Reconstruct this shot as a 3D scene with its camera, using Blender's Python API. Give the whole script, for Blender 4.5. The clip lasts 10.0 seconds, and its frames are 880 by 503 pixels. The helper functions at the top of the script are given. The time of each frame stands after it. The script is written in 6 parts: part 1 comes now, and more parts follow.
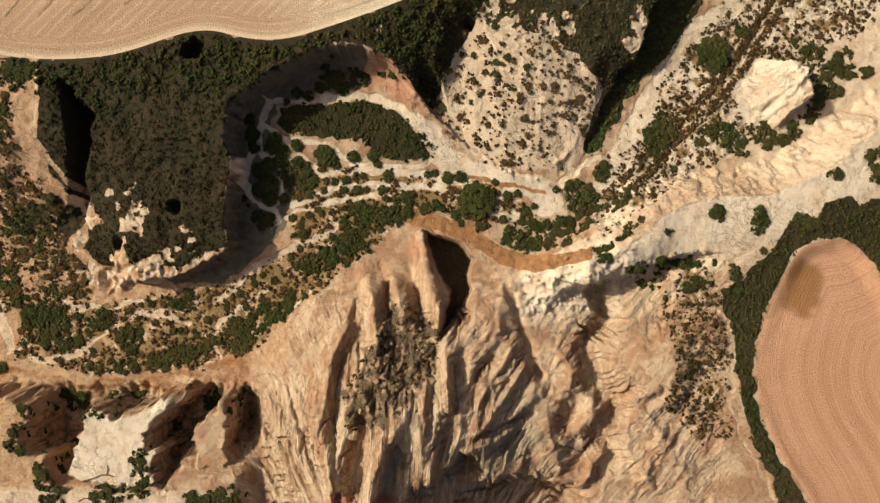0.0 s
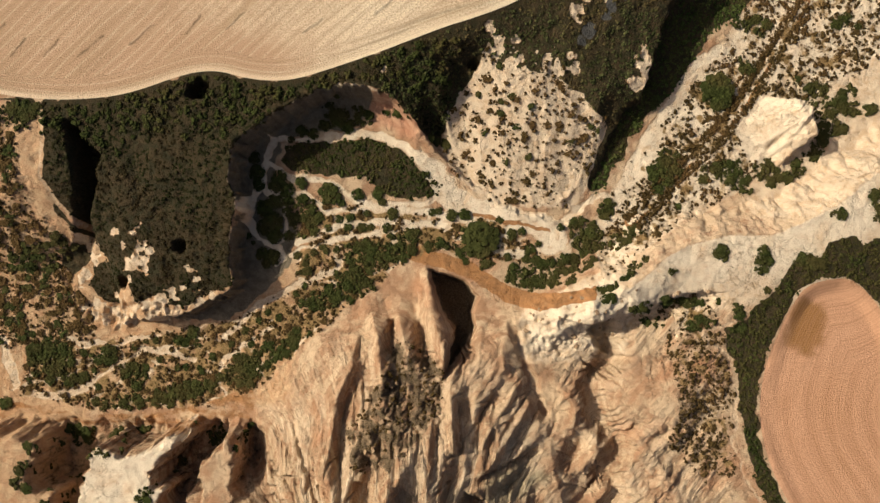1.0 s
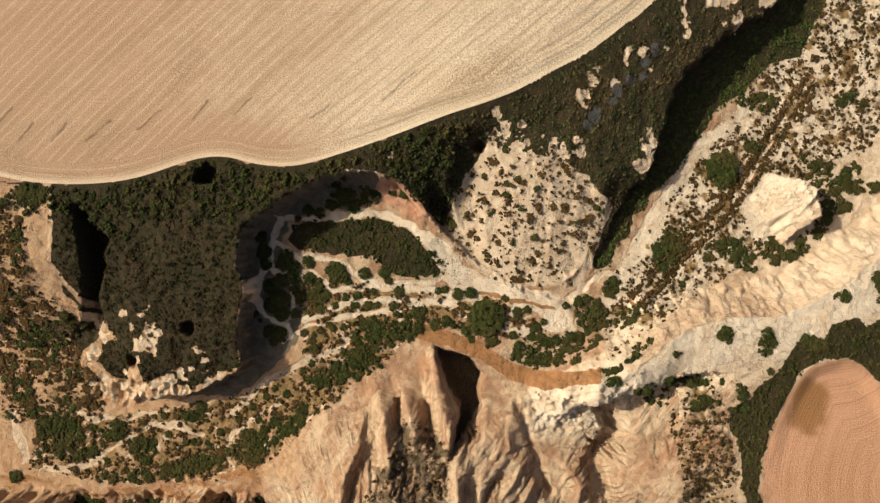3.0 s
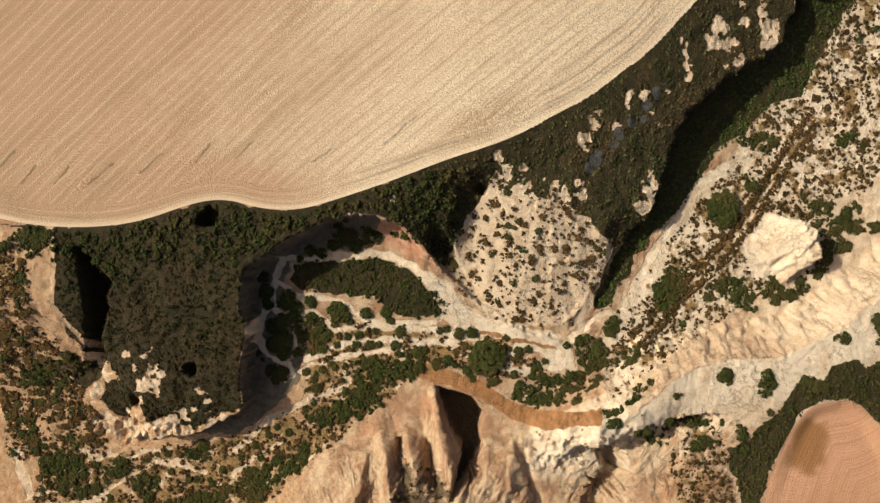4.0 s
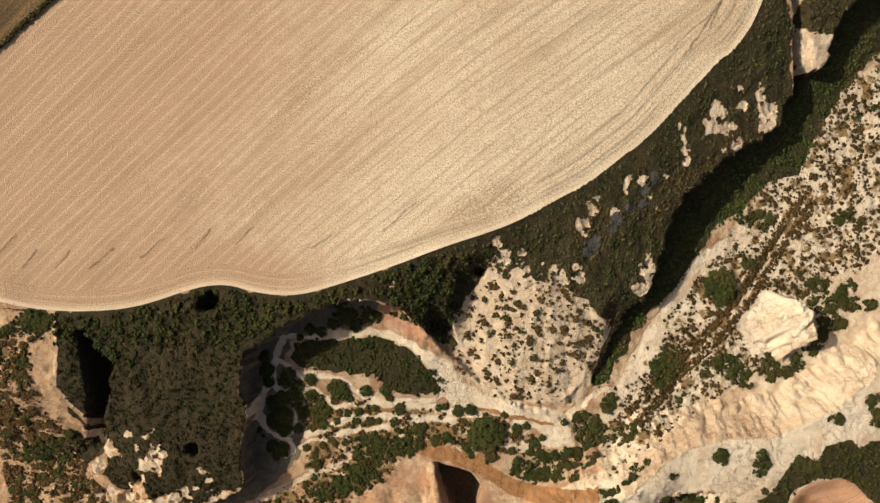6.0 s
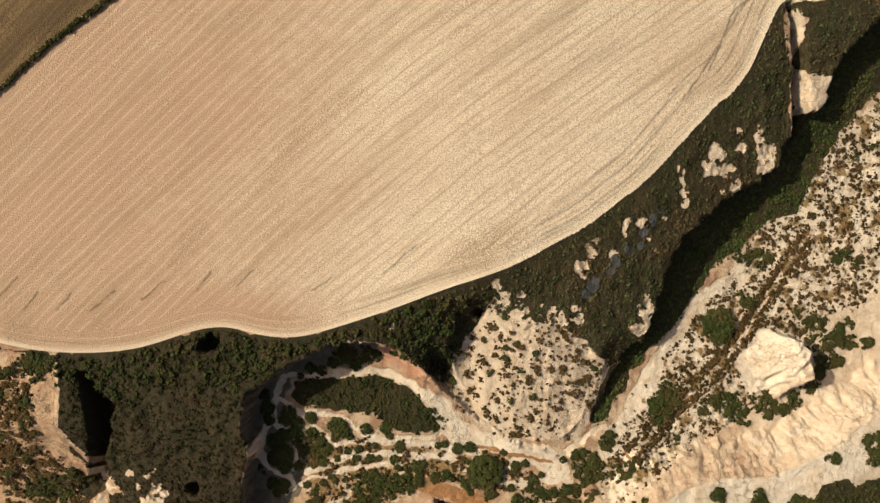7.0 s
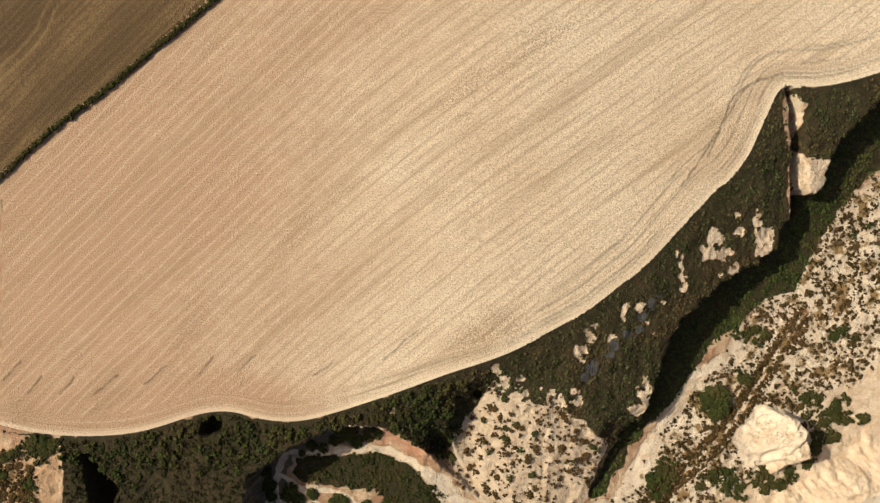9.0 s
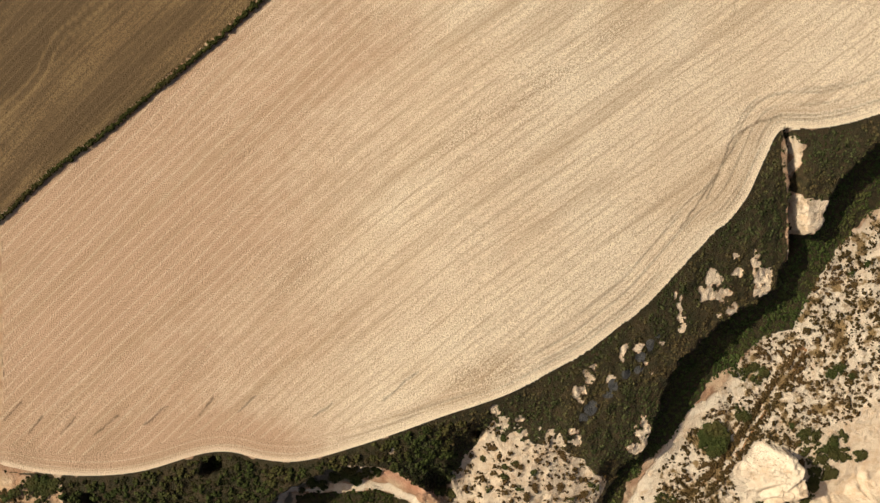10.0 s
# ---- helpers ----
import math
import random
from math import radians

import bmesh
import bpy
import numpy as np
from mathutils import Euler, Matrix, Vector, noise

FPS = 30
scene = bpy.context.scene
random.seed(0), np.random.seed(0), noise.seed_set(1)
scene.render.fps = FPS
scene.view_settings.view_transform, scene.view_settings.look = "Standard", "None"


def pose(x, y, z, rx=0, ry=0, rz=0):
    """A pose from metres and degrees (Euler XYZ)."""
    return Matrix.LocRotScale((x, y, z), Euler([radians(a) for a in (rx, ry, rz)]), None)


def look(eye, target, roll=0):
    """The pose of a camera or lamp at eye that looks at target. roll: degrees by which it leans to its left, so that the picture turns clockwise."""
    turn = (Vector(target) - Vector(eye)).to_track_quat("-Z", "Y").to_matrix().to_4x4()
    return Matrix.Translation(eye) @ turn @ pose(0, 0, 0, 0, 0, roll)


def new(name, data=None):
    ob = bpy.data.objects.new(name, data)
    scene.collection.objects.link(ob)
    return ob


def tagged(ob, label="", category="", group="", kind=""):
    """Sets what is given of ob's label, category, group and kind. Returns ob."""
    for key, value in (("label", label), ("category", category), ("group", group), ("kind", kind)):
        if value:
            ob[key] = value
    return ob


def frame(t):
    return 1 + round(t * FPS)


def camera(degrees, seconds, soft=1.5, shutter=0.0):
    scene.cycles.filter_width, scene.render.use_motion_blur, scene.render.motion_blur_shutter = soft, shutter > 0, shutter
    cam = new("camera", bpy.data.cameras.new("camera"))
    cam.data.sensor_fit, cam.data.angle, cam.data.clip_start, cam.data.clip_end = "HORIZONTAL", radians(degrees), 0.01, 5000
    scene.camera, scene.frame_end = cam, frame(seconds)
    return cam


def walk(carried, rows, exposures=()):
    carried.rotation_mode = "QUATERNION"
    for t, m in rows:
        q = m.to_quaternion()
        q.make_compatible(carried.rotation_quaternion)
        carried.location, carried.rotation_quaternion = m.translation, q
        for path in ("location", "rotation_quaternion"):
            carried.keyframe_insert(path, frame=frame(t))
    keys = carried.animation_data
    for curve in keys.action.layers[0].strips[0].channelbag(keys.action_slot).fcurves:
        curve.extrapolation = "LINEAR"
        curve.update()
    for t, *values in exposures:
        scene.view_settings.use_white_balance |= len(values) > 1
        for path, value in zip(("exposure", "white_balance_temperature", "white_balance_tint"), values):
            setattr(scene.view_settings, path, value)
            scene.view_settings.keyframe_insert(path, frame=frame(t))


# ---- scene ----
cam = camera(73.0, 10.0, soft=1.4)
# seconds, eye (m), turn (degrees): a drone that looks straight down and flies up the picture
ROWS = [
    (0, 0.00, -0.00, 120.00, 1.020, 1.610, 0.004),
    (0.5, -0.51, 4.47, 120.25, 0.867, 1.599, 0.018),
    (1, -1.02, 9.00, 120.48, 0.718, 1.591, 0.023),
    (1.5, -1.43, 13.62, 120.70, 0.572, 1.576, 0.031),
    (2, -1.78, 18.34, 120.91, 0.416, 1.571, 0.034),
    (2.5, -2.11, 23.10, 121.21, 0.233, 1.567, 0.033),
    (4, -2.74, 37.79, 121.92, -0.370, 1.554, 0.080),
    (4.5, -2.83, 42.75, 122.07, -0.585, 1.541, 0.100),
    (5, -2.84, 47.69, 122.23, -0.810, 1.512, 0.105),
    (5.5, -2.81, 52.59, 122.38, -1.042, 1.476, 0.112),
    (7, -2.85, 67.33, 122.87, -1.729, 1.396, 0.146),
    (7.5, -2.96, 72.29, 122.91, -1.922, 1.381, 0.136),
    (8, -3.02, 77.15, 122.97, -2.094, 1.364, 0.128),
    (8.5, -3.06, 81.97, 123.04, -2.248, 1.346, 0.132),
    (9, -3.10, 86.73, 123.07, -2.396, 1.326, 0.139),
    (9.5, -3.17, 91.43, 123.04, -2.537, 1.310, 0.155),
    (10, -3.11, 96.07, 123.03, -2.677, 1.284, 0.185),
]
walk(cam, [(t, pose(x, y, z, rx, ry, rz)) for t, x, y, z, rx, ry, rz in ROWS], exposures=[(0, -0.06, 6850, 9), (10, -0.04, 6750, 8)])

# ---- light ----
SUN_ELEVATION, SUN_FROM = radians(37), radians(163)  # SUN_FROM: counter-clockwise from +x
world = bpy.data.worlds.new("world")
scene.world = world
world.use_nodes = True
sky = world.node_tree.nodes.new("ShaderNodeTexSky")
sky.sky_type, sky.sun_disc = "NISHITA", False
sky.sun_elevation, sky.sun_rotation = SUN_ELEVATION, radians(90) - SUN_FROM
sky.air_density, sky.dust_density, sky.ozone_density = 0.45, 5.0, 0.0
background = world.node_tree.nodes["Background"]
background.inputs["Strength"].default_value = 0.096
world.node_tree.links.new(sky.outputs["Color"], background.inputs["Color"])
sun = new("sun", bpy.data.lights.new("sun", "SUN"))
sun.data.energy, sun.data.angle, sun.data.color = 4.6, radians(0.5), (1.0, 0.9, 0.76)
sun_at = Vector((math.cos(SUN_FROM) * math.cos(SUN_ELEVATION), math.sin(SUN_FROM) * math.cos(SUN_ELEVATION), math.sin(SUN_ELEVATION)))
sun.matrix_world = look(sun_at * 300, (0, 0, 0))

# ---- plan (metres) ----
FIELD_NORTH = [
    (-101.9, 44.6), (-94.7, 43), (-89.9, 42.3), (-82.8, 41.9), (-76.9, 42.1), (-71, 42.7), (-65.2, 44.2), (-59.3, 46.3), (-54.1, 47.6), (-49.4, 47.6), (-44.2, 46.1),
    (-39.5, 45.5), (-34.3, 45.7), (-27.3, 47.7), (-15.7, 51.6), (-4.1, 56.1), (2.8, 58.2), (10, 60.9), (16.6, 64.6), (24.8, 68.9), (30.6, 73.6), (36.5, 77.8),
    (42.4, 84), (48.4, 90.6), (53.2, 95.7), (54.1, 95.5), (58.9, 101.4), (61.2, 106.8), (63, 110.9), (64.5, 114.5), (66.1, 116.4), (69.5, 116.3), (75.3, 116.5),
    (81.1, 117.7), (86.6, 119.4), (101.7, 124.4), (135.7, 132.5), (129.7, 241.7), (63.5, 232.1), (-42.1, 141.3), (-50.3, 134), (-62.1, 124.7), (-74.1, 114.8), (-86.1, 106.4),
]
FIELD_NORTH += [
    (-98.4, 95.8), (-98.1, 92), (-98.5, 71.8), (-98.9, 57.3), (-99.7, 53.4), (-107.1, 52.4),
]
FIELD_WEST = [
    (-43.8, 141.3), (-51.7, 134.4), (-63.2, 125.6), (-75.2, 115.7), (-87.3, 107.1), (-99.1, 96.8), (-103.3, 92.6), (-208.8, 91.6), (-197.6, 242.8), (60.7, 228.7),
]
FIELD_EAST = [
    (78.5, 4.7), (82.1, 4.9), (85.6, 3.2), (88.5, 0.2), (91.4, -4.6), (98.9, -18.3), (128.3, -63), (127.9, -86.3), (88.7, -81.2), (76.1, -51.9), (73.8, -48.3),
    (70.3, -43.6), (66.8, -37), (64.5, -29.3), (64, -22.1), (64.9, -16.1), (66.9, -9.4), (69.3, -4), (72, 1.4), (74.4, 3.6),
]
RIM_WEST = [
    (-80.3, -8.6), (-77.6, -7.4), (-74.7, -6.2), (-74.3, -3.9), (-69.9, -4.5), (-65.2, -3.3), (-61.1, -3.5), (-55.8, -1.3), (-51.7, 0.6), (-48.4, 2.5), (-48.6, 5.5),
    (-49.4, 8.4), (-48.7, 12.5), (-47.6, 16), (-46.8, 20), (-47.8, 24.1), (-47.9, 31.2), (-44.8, 34.4), (-40.1, 37.9), (-34.2, 41.4), (-29.6, 43.5), (-24.9, 44.5),
    (-20.2, 44.5), (-16.9, 43.8), (-14.8, 42.9), (-13, 41.2), (-9.4, 37.8), (-6.1, 33.9), (-1.7, 29.2),
]
RIM_EAST = [
    (10.6, 20.5), (22.8, 16.7), (27, 20.4), (28.8, 26.2), (31.6, 33.5), (33.7, 38.3), (35.1, 42.2), (39.2, 44.6), (40.2, 49.2), (42.5, 55.9), (44.6, 64.6),
    (48, 68.3), (52.3, 71.9), (57.3, 76.2), (63, 78.8), (67, 82.6), (68.8, 86.2), (69.7, 90.8), (71.2, 94.7), (76.6, 94.9), (78.8, 101.9), (80.1, 105.7),
    (83.5, 109.3), (86.9, 113.1), (95.8, 120), (125.2, 136.3),
]
# Traces the prow's shadow; sunk as a pit and coloured dark for that shade.
PIT = [
    (-7.1, 6.7), (-2.7, 5.4), (1, 4.2), (3.5, 0.5), (2.4, -3.3), (3, -5.7), (1.7, -9.5), (-1.2, -13.5), (-3.3, -15.7), (-2.4, -10.7), (-1.4, -6.4), (-3.9, -3.3),
    (-5.2, -0.2), (-6.4, 3.6),
]
# Outline of the hill's cast shadow, carved as a hollow so that it darkens.
SHADOW_HOLLOW = [
    (-11.5, -47.5), (-6.9, -44.6), (1.9, -38.7), (5.9, -42.2), (4.2, -45.2), (13.4, -45.5), (20.4, -47.3), (27.2, -50), (30.6, -61.4), (-13.3, -62),
]
GORGE = [
    (33.5, -6.6), (32.2, -11.5), (28.5, -17.7), (28.9, -23.2), (30.6, -27.5), (34.6, -30.5), (33.3, -34.2), (30.9, -37.3), (34.5, -40.3), (30.8, -45.9),
    (28.4, -49.5),
]
HOLE = [
    (28.4, -5.3), (33.8, -4.3), (33.0, -7.7), (33.6, -10.4), (36.2, -12.6), (33.8, -15.3), (28.7, -17.3), (30.4, -15.1), (32.4, -12.4), (29.2, -9.6),
]
FAN_EDGE = [
    (-20.3, -7.7), (-21.6, -13.1), (-24.2, -18.4), (-26.0, -22.4), (-26.6, -27.5), (-26.5, -33.0), (-24.9, -38.3), (-23.7, -43.5),
]
SCREE = [
    (-20.6, -22.9), (-16.2, -13.7), (-13.9, -7.7), (-9.6, -9.5), (-4.7, -13.0), (-2.8, -18.3), (-5.2, -24.0), (-8.7, -27.9), (-14.4, -32.3), (-17.8, -35.0),
    (-22.0, -32.4), (-24.6, -28.0),
]
RAVINE = [
    (-82.7, 37.8), (-80.3, 38.2), (-78.3, 34.4), (-76.3, 32.6), (-74.7, 30), (-75.9, 27.2), (-75.4, 24.9), (-77.7, 21), (-79.1, 18.2), (-79.3, 13.7), (-82.4, 8.8),
    (-86.7, 5.5), (-89.8, 7.3), (-88.6, 10.2), (-83.9, 13.7), (-83, 19.6), (-81.3, 24.9), (-81.9, 31.4),
]
NOTCH = [
    (66.9, 117.5), (68.3, 113.3), (69.0, 112.1), (68.9, 108.5), (70.0, 105.5), (70.0, 100.0), (70.4, 95.2), (70.6, 91.5),
]
NOTCH_ROCK = [
    (68.8, 114.5), (71.2, 112.5), (71.0, 109.5), (69.8, 107.1), (70.9, 102.9), (73.3, 101.1), (78.7, 101.1), (77.7, 95.1), (72.3, 94.4), (71.6, 99.9), (69.9, 103.5),
    (69.0, 107.7), (70.7, 110.7),
]
PINNACLE = [
    (62.6, 42.5), (64.5, 44.9), (68.1, 45.8), (71.7, 44.9), (74.7, 43.4), (75.9, 41.7), (75.7, 39.7), (76.9, 36.8), (76.1, 35), (74.1, 33.5), (72.5, 31.3),
    (71.3, 29.1), (69.6, 29.3), (68, 30.7), (65.6, 31.9), (63.2, 34.4), (62.3, 38.1),
]
BENCH_RIDGE = [
    (20, -4.5), (27.7, -0.8), (33, 1.8), (38.4, 5), (43, 9.3), (48, 11.8), (57, 14), (66, 14), (72, 16.5), (80, 20.5), (88, 27), (104, 34),
]
SHELF = [
    (-79, -33), (-77, -31), (-74.6, -32.4), (-70.9, -33), (-66.7, -31.7), (-62.6, -28.2), (-59.6, -26.4), (-58.1, -28.2), (-60.7, -31.1), (-64.3, -33.7), (-66.7, -36.5),
    (-65.7, -39.4), (-62.5, -39.9), (-64.5, -42.9), (-64.2, -46.4), (-66.6, -47.6), (-72.6, -46.7), (-78.6, -46.8), (-82.3, -45.4), (-81.1, -39.5), (-79, -36),
]
WEST_SPUR = [
    (-135.8, -27.2), (-98.4, -28.2), (-94.1, -28.4), (-92, -30), (-92.4, -33.6), (-94, -36.6), (-93.6, -40.2), (-90.9, -41.6), (-87.8, -41.9), (-88.1, -44.9), (-86.5, -48.5),
    (-89.4, -64.1), (-135.1, -64.7),
]
FIN = [
    (-50.5, -26.8), (-49.5, -29.8), (-49.2, -35.2), (-49.4, -40), (-48.4, -44.7), (-50.2, -45.3), (-53.2, -44.2), (-55.4, -46), (-56.3, -47.2), (-55.7, -40), (-56.3, -35.8),
    (-54.5, -34.6), (-51.5, -32.2),
]
SCRUB_WEST = [
    (-103.1, 42.7), (-95.8, 41.8), (-88.6, 41), (-88.3, 36.1), (-81.6, 31.3), (-83.6, 19.5), (-80.5, 14.2), (-77.5, 8.4), (-82.3, 7.8), (-83.4, 3.1), (-79.8, -1),
    (-76.2, -1), (-74.8, 2.5), (-73.3, 4.9), (-71.5, 3.1), (-69.7, -1), (-66.2, 1.4), (-64.1, -1), (-59.7, -1), (-55.6, 0.6), (-48.5, 2.9), (-49.2, 8.3),
    (-48.3, 15.9), (-46.9, 20), (-47.9, 25.2), (-47.9, 31.1), (-40, 38), (-24.8, 44.9), (-16.6, 44.2), (-8.5, 36.6), (-5, 33.1), (-2.7, 40), (-1.6, 49.3),
    (1.9, 53.9), (-8.5, 54), (-20.1, 50.7), (-31.8, 46.6), (-38.8, 46), (-45.9, 46.7), (-50, 48), (-54.7, 48), (-60.1, 46.4), (-66, 44.4), (-71.9, 42.8),
]
SCRUB_WEST += [
    (-77.9, 42.1), (-88.4, 42.2),
]
SCRUB_NORTH = [
    (-16.1, 52.4), (-4.2, 57.2), (10.4, 62), (24.2, 69.9), (35.8, 78.7), (47.4, 91.3), (58.2, 103.4), (59.3, 112.1), (64.4, 119.5), (66.1, 118.9), (67, 109.7),
    (68.6, 102.7), (69.4, 90), (68.3, 80.7), (58, 73.7), (48.8, 65.5), (45.9, 62), (44.8, 56.1), (42.5, 51.3), (39.1, 44.2), (34.4, 35.9), (29.7, 39.4),
    (25.5, 44.2), (18.4, 47.7), (12.5, 48.9), (7.7, 50.1), (5.4, 53.6), (1.8, 47.7), (-0.6, 44.1), (-5.3, 35.7), (-11.3, 39.3), (-17.3, 41.6),
]
SCRUB_NOTCH = [
    (66.3, 115.4), (68.6, 116.1), (74.4, 116.5), (85.6, 119.5), (100.6, 123.5), (95, 118.4), (86.3, 112.1), (79.4, 105.3), (77, 100.6), (72.6, 99.4), (70.8, 104.4),
    (70.7, 109.1), (69.3, 112.8),
]
SCRUB_SHADE = [
    (27.7, 24.6), (30.8, 35.9), (34.6, 43.4), (39.6, 49.7), (42.1, 58.5), (46.2, 63.9), (53.7, 72.7), (63.5, 80.2), (69.6, 87.7), (69.5, 94.5), (71.3, 98.9),
    (75.6, 102.6), (82.8, 112.4), (90, 122.2), (99.6, 130.7), (100.1, 103.6), (91.4, 98.7), (88, 94.8), (83.8, 90.1), (80.2, 82.6), (77.2, 77), (76, 72.4),
    (68.6, 70.2), (63.7, 66.1), (62.5, 63.1), (58.7, 61.2), (55.3, 59.4), (53.8, 55.6), (50.6, 51.9), (49.4, 49.4), (47.5, 46.2), (45, 43.7), (41.3, 41.2),
    (40, 37.4), (37.5, 35.6), (36.6, 31.5), (33.7, 29.3), (32.5, 25.5), (29.7, 23.4),
]
SCRUB_EAST = [
    (94.2, 14), (89.5, 14), (86, 12.2), (82.5, 14), (77.7, 12.3), (76.5, 9.2), (71.8, 10.5), (70, 8.1), (67, 3.2), (63.4, 0.2), (61, -4),
    (56.2, -5.2), (57.3, -11.2), (59.1, -16), (59.6, -23.2), (61.9, -32.8), (63.6, -39.9), (67.1, -45.8), (68.2, -51.7), (75.6, -75.3), (88.3, -80.9), (74.7, -51.1),
    (70, -43.6), (66.3, -36.9), (64.1, -29.2), (63.4, -22), (64.4, -16), (66.4, -9.4), (68.8, -4), (71.5, 1.4), (74.1, 3.8), (78.2, 4.9), (82.4, 5.1),
    (85.9, 3.2), (89.4, -0.4), (93.9, -8.7),
]
SCRUB_SPUR = [
    (-87.6, 41.8), (-83.5, 41.3), (-81.3, 37), (-81, 31.2), (-81.9, 24.1), (-83, 15.9), (-83.2, 12.2), (-86.6, 19.5), (-87.8, 25.3), (-86.9, 31.2), (-87.3, 38.3),
]
ISLAND = [
    (-39.3, 33.4), (-34.9, 35.2), (-27.5, 34.9), (-21.2, 35.6), (-15, 33.9), (-10.7, 31.1), (-9.1, 28.9), (-5.8, 26.7), (-3.9, 24.6), (-6.1, 22.7), (-10.7, 22.1),
    (-15, 22.7), (-18.7, 24.6), (-20.6, 26.5), (-27.4, 27.5), (-32.4, 27.5), (-36.8, 28.4), (-39.3, 30.2),
]
SLOPE_SCATTER = [
    (-1.7, 49.9), (4.5, 54.7), (10.6, 53.4), (16.7, 53.3), (23.9, 49.6), (28.7, 42.2), (32.9, 37.3), (28.7, 26.3), (25, 20.2), (17.8, 20.3), (5.6, 21.6),
    (-2.9, 28.9), (-4.1, 35.1),
]
FLAT_SCATTER = [
    (50.5, 47.4), (57.4, 55), (67.5, 70), (78.8, 87.6), (93.7, 98.8), (111.2, 118.8), (129.3, 108.2), (110.6, 77), (98.1, 55.7), (83.3, 47.1), (73.3, 33.4),
    (60.9, 23.4), (45.9, 15.9), (35.9, 8.4), (30.9, 3.4), (29.7, 17.2), (42.3, 37.4), (48.6, 46.2),
]
RIVER_SCATTER = [
    (-98.2, -9.3), (-80.1, -9.3), (-64.8, -6.7), (-49.5, -4.2), (-36.9, 3.4), (-36.9, 15.9), (-31.9, 22.2), (-21.8, 20.9), (-6.7, 19.6), (2, 20.8), (8.3, 17),
    (23.1, 8.3), (10.7, 8.3), (-4.2, 10.8), (-11.7, 8.4), (-21.7, 0.9), (-36.8, -11.7), (-44.3, -19.2), (-57, -24.3), (-83.8, -25.7), (-100.6, -22),
]
EAST_SCATTER = [
    (43.5, 0.5), (52.5, 1.5), (55.5, -4.5), (58.3, -13.6), (58.8, -20.7), (58.2, -27.9), (59.3, -37.4), (52.2, -38.7), (43.9, -30.4), (46.4, -20.8), (44, -11.2),
]
SAND = [
    (-9.5, 33.1), (-3.9, 29.3), (1, 23.4), (10.3, 20.3), (20.2, 18.4), (22, 16.6), (20.2, 11.6), (17.1, 12.9), (13.4, 16.6), (7.2, 18.1), (2.3, 17.6), (-2.7, 19.1), (-6.4, 22.8),
]
STREAM = [
    (-12.8, 11.9), (-8.6, 11.9), (-3, 9.9), (2, 8.6), (7, 5.2), (10.8, 2.7), (17, 1.5), (23.2, 1.8), (28.7, 3.3), (28.1, 0.6), (21.9, -1),
    (17, -2.3), (10.7, -1), (5.8, 2.1), (2, 4.6), (-4.2, 6.9), (-9.2, 8.1), (-14.3, 9.6),
]
BANK = [
    (-111.4, -22.1), (-101, -23.9), (-93.2, -25.6), (-84.1, -26.8), (-71.3, -25.9), (-62.3, -23.8), (-55.9, -22.5), (-47.1, -19.3), (-45.8, -23), (-47, -28.1), (-55.9, -28.1),
    (-62.3, -28.8), (-71.2, -29.5), (-84.1, -29.5), (-95.7, -28.4), (-111.4, -27.2),
]
RUTS = [
    (37.5, 17), (40, 19.2), (43.1, 22.4), (47.5, 28), (53.8, 33), (59, 38.7), (63.7, 44.5), (66.2, 49.3), (69, 53.3), (73.7, 60.6), (77.5, 66.8),
]
FOOTPATH = [
    (69.7, 8), (66.7, 3.2), (61.9, -1.6), (58.4, -4.6), (51.2, -6.4), (54.8, -9.4), (58.6, -12.4), (58.8, -17.1), (59, -23.1), (58.4, -30.3), (61, -38.6),
    (66.2, -46.8), (67.9, -51.5),
]
WEST_TRACK = [
    (-87.7, 42.1), (-87.2, 39.3), (-86.9, 34.6), (-87.5, 31.1), (-87.7, 26.4), (-85.9, 21.1), (-83.5, 17.1), (-79.3, 11.8),
]
WEST_SCATTER = [
    (-106.8, 38.7), (-96.8, 38.7), (-92.4, 32.5), (-92.3, 20.3), (-87.2, 13), (-87.7, 3.2), (-82.7, -1.6), (-82.6, -8.8), (-93.7, -11.3), (-106.1, -11.3),
]
# Ground in the western cliff's shade, which gets a painted darker colour.
CLIFF_SHADE = [
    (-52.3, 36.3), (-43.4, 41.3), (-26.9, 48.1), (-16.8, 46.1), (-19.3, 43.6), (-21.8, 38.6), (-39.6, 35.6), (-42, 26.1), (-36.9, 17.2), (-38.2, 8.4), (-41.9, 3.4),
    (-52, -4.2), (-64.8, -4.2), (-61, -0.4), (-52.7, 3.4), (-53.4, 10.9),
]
WASH = [
    (59.7, 57.9), (52.8, 52.9), (49.1, 47.3), (44.1, 39.7), (40.9, 33.5), (36.5, 25.9), (33.1, 19.7), (30.9, 16.5), (25.9, 14.7), (23.4, 10.3),
]
DAMP_PATCH = [
    (69.6, -1.6), (71.4, 0.6), (73.7, 1.4), (77.9, -0.4), (79.3, -4), (78.5, -8.8), (76, -12.4), (73, -11.8), (68.9, -10),
]
EAST_EDGE = [
    (88.7, -81.2), (76.1, -51.9), (73.8, -48.3), (70.3, -43.6), (66.8, -37), (64.5, -29.3), (64, -22.1), (64.9, -16.1), (66.9, -9.4), (69.3, -4), (72, 1.4),
    (74.4, 3.6), (78.5, 4.7), (82.1, 4.9),
]
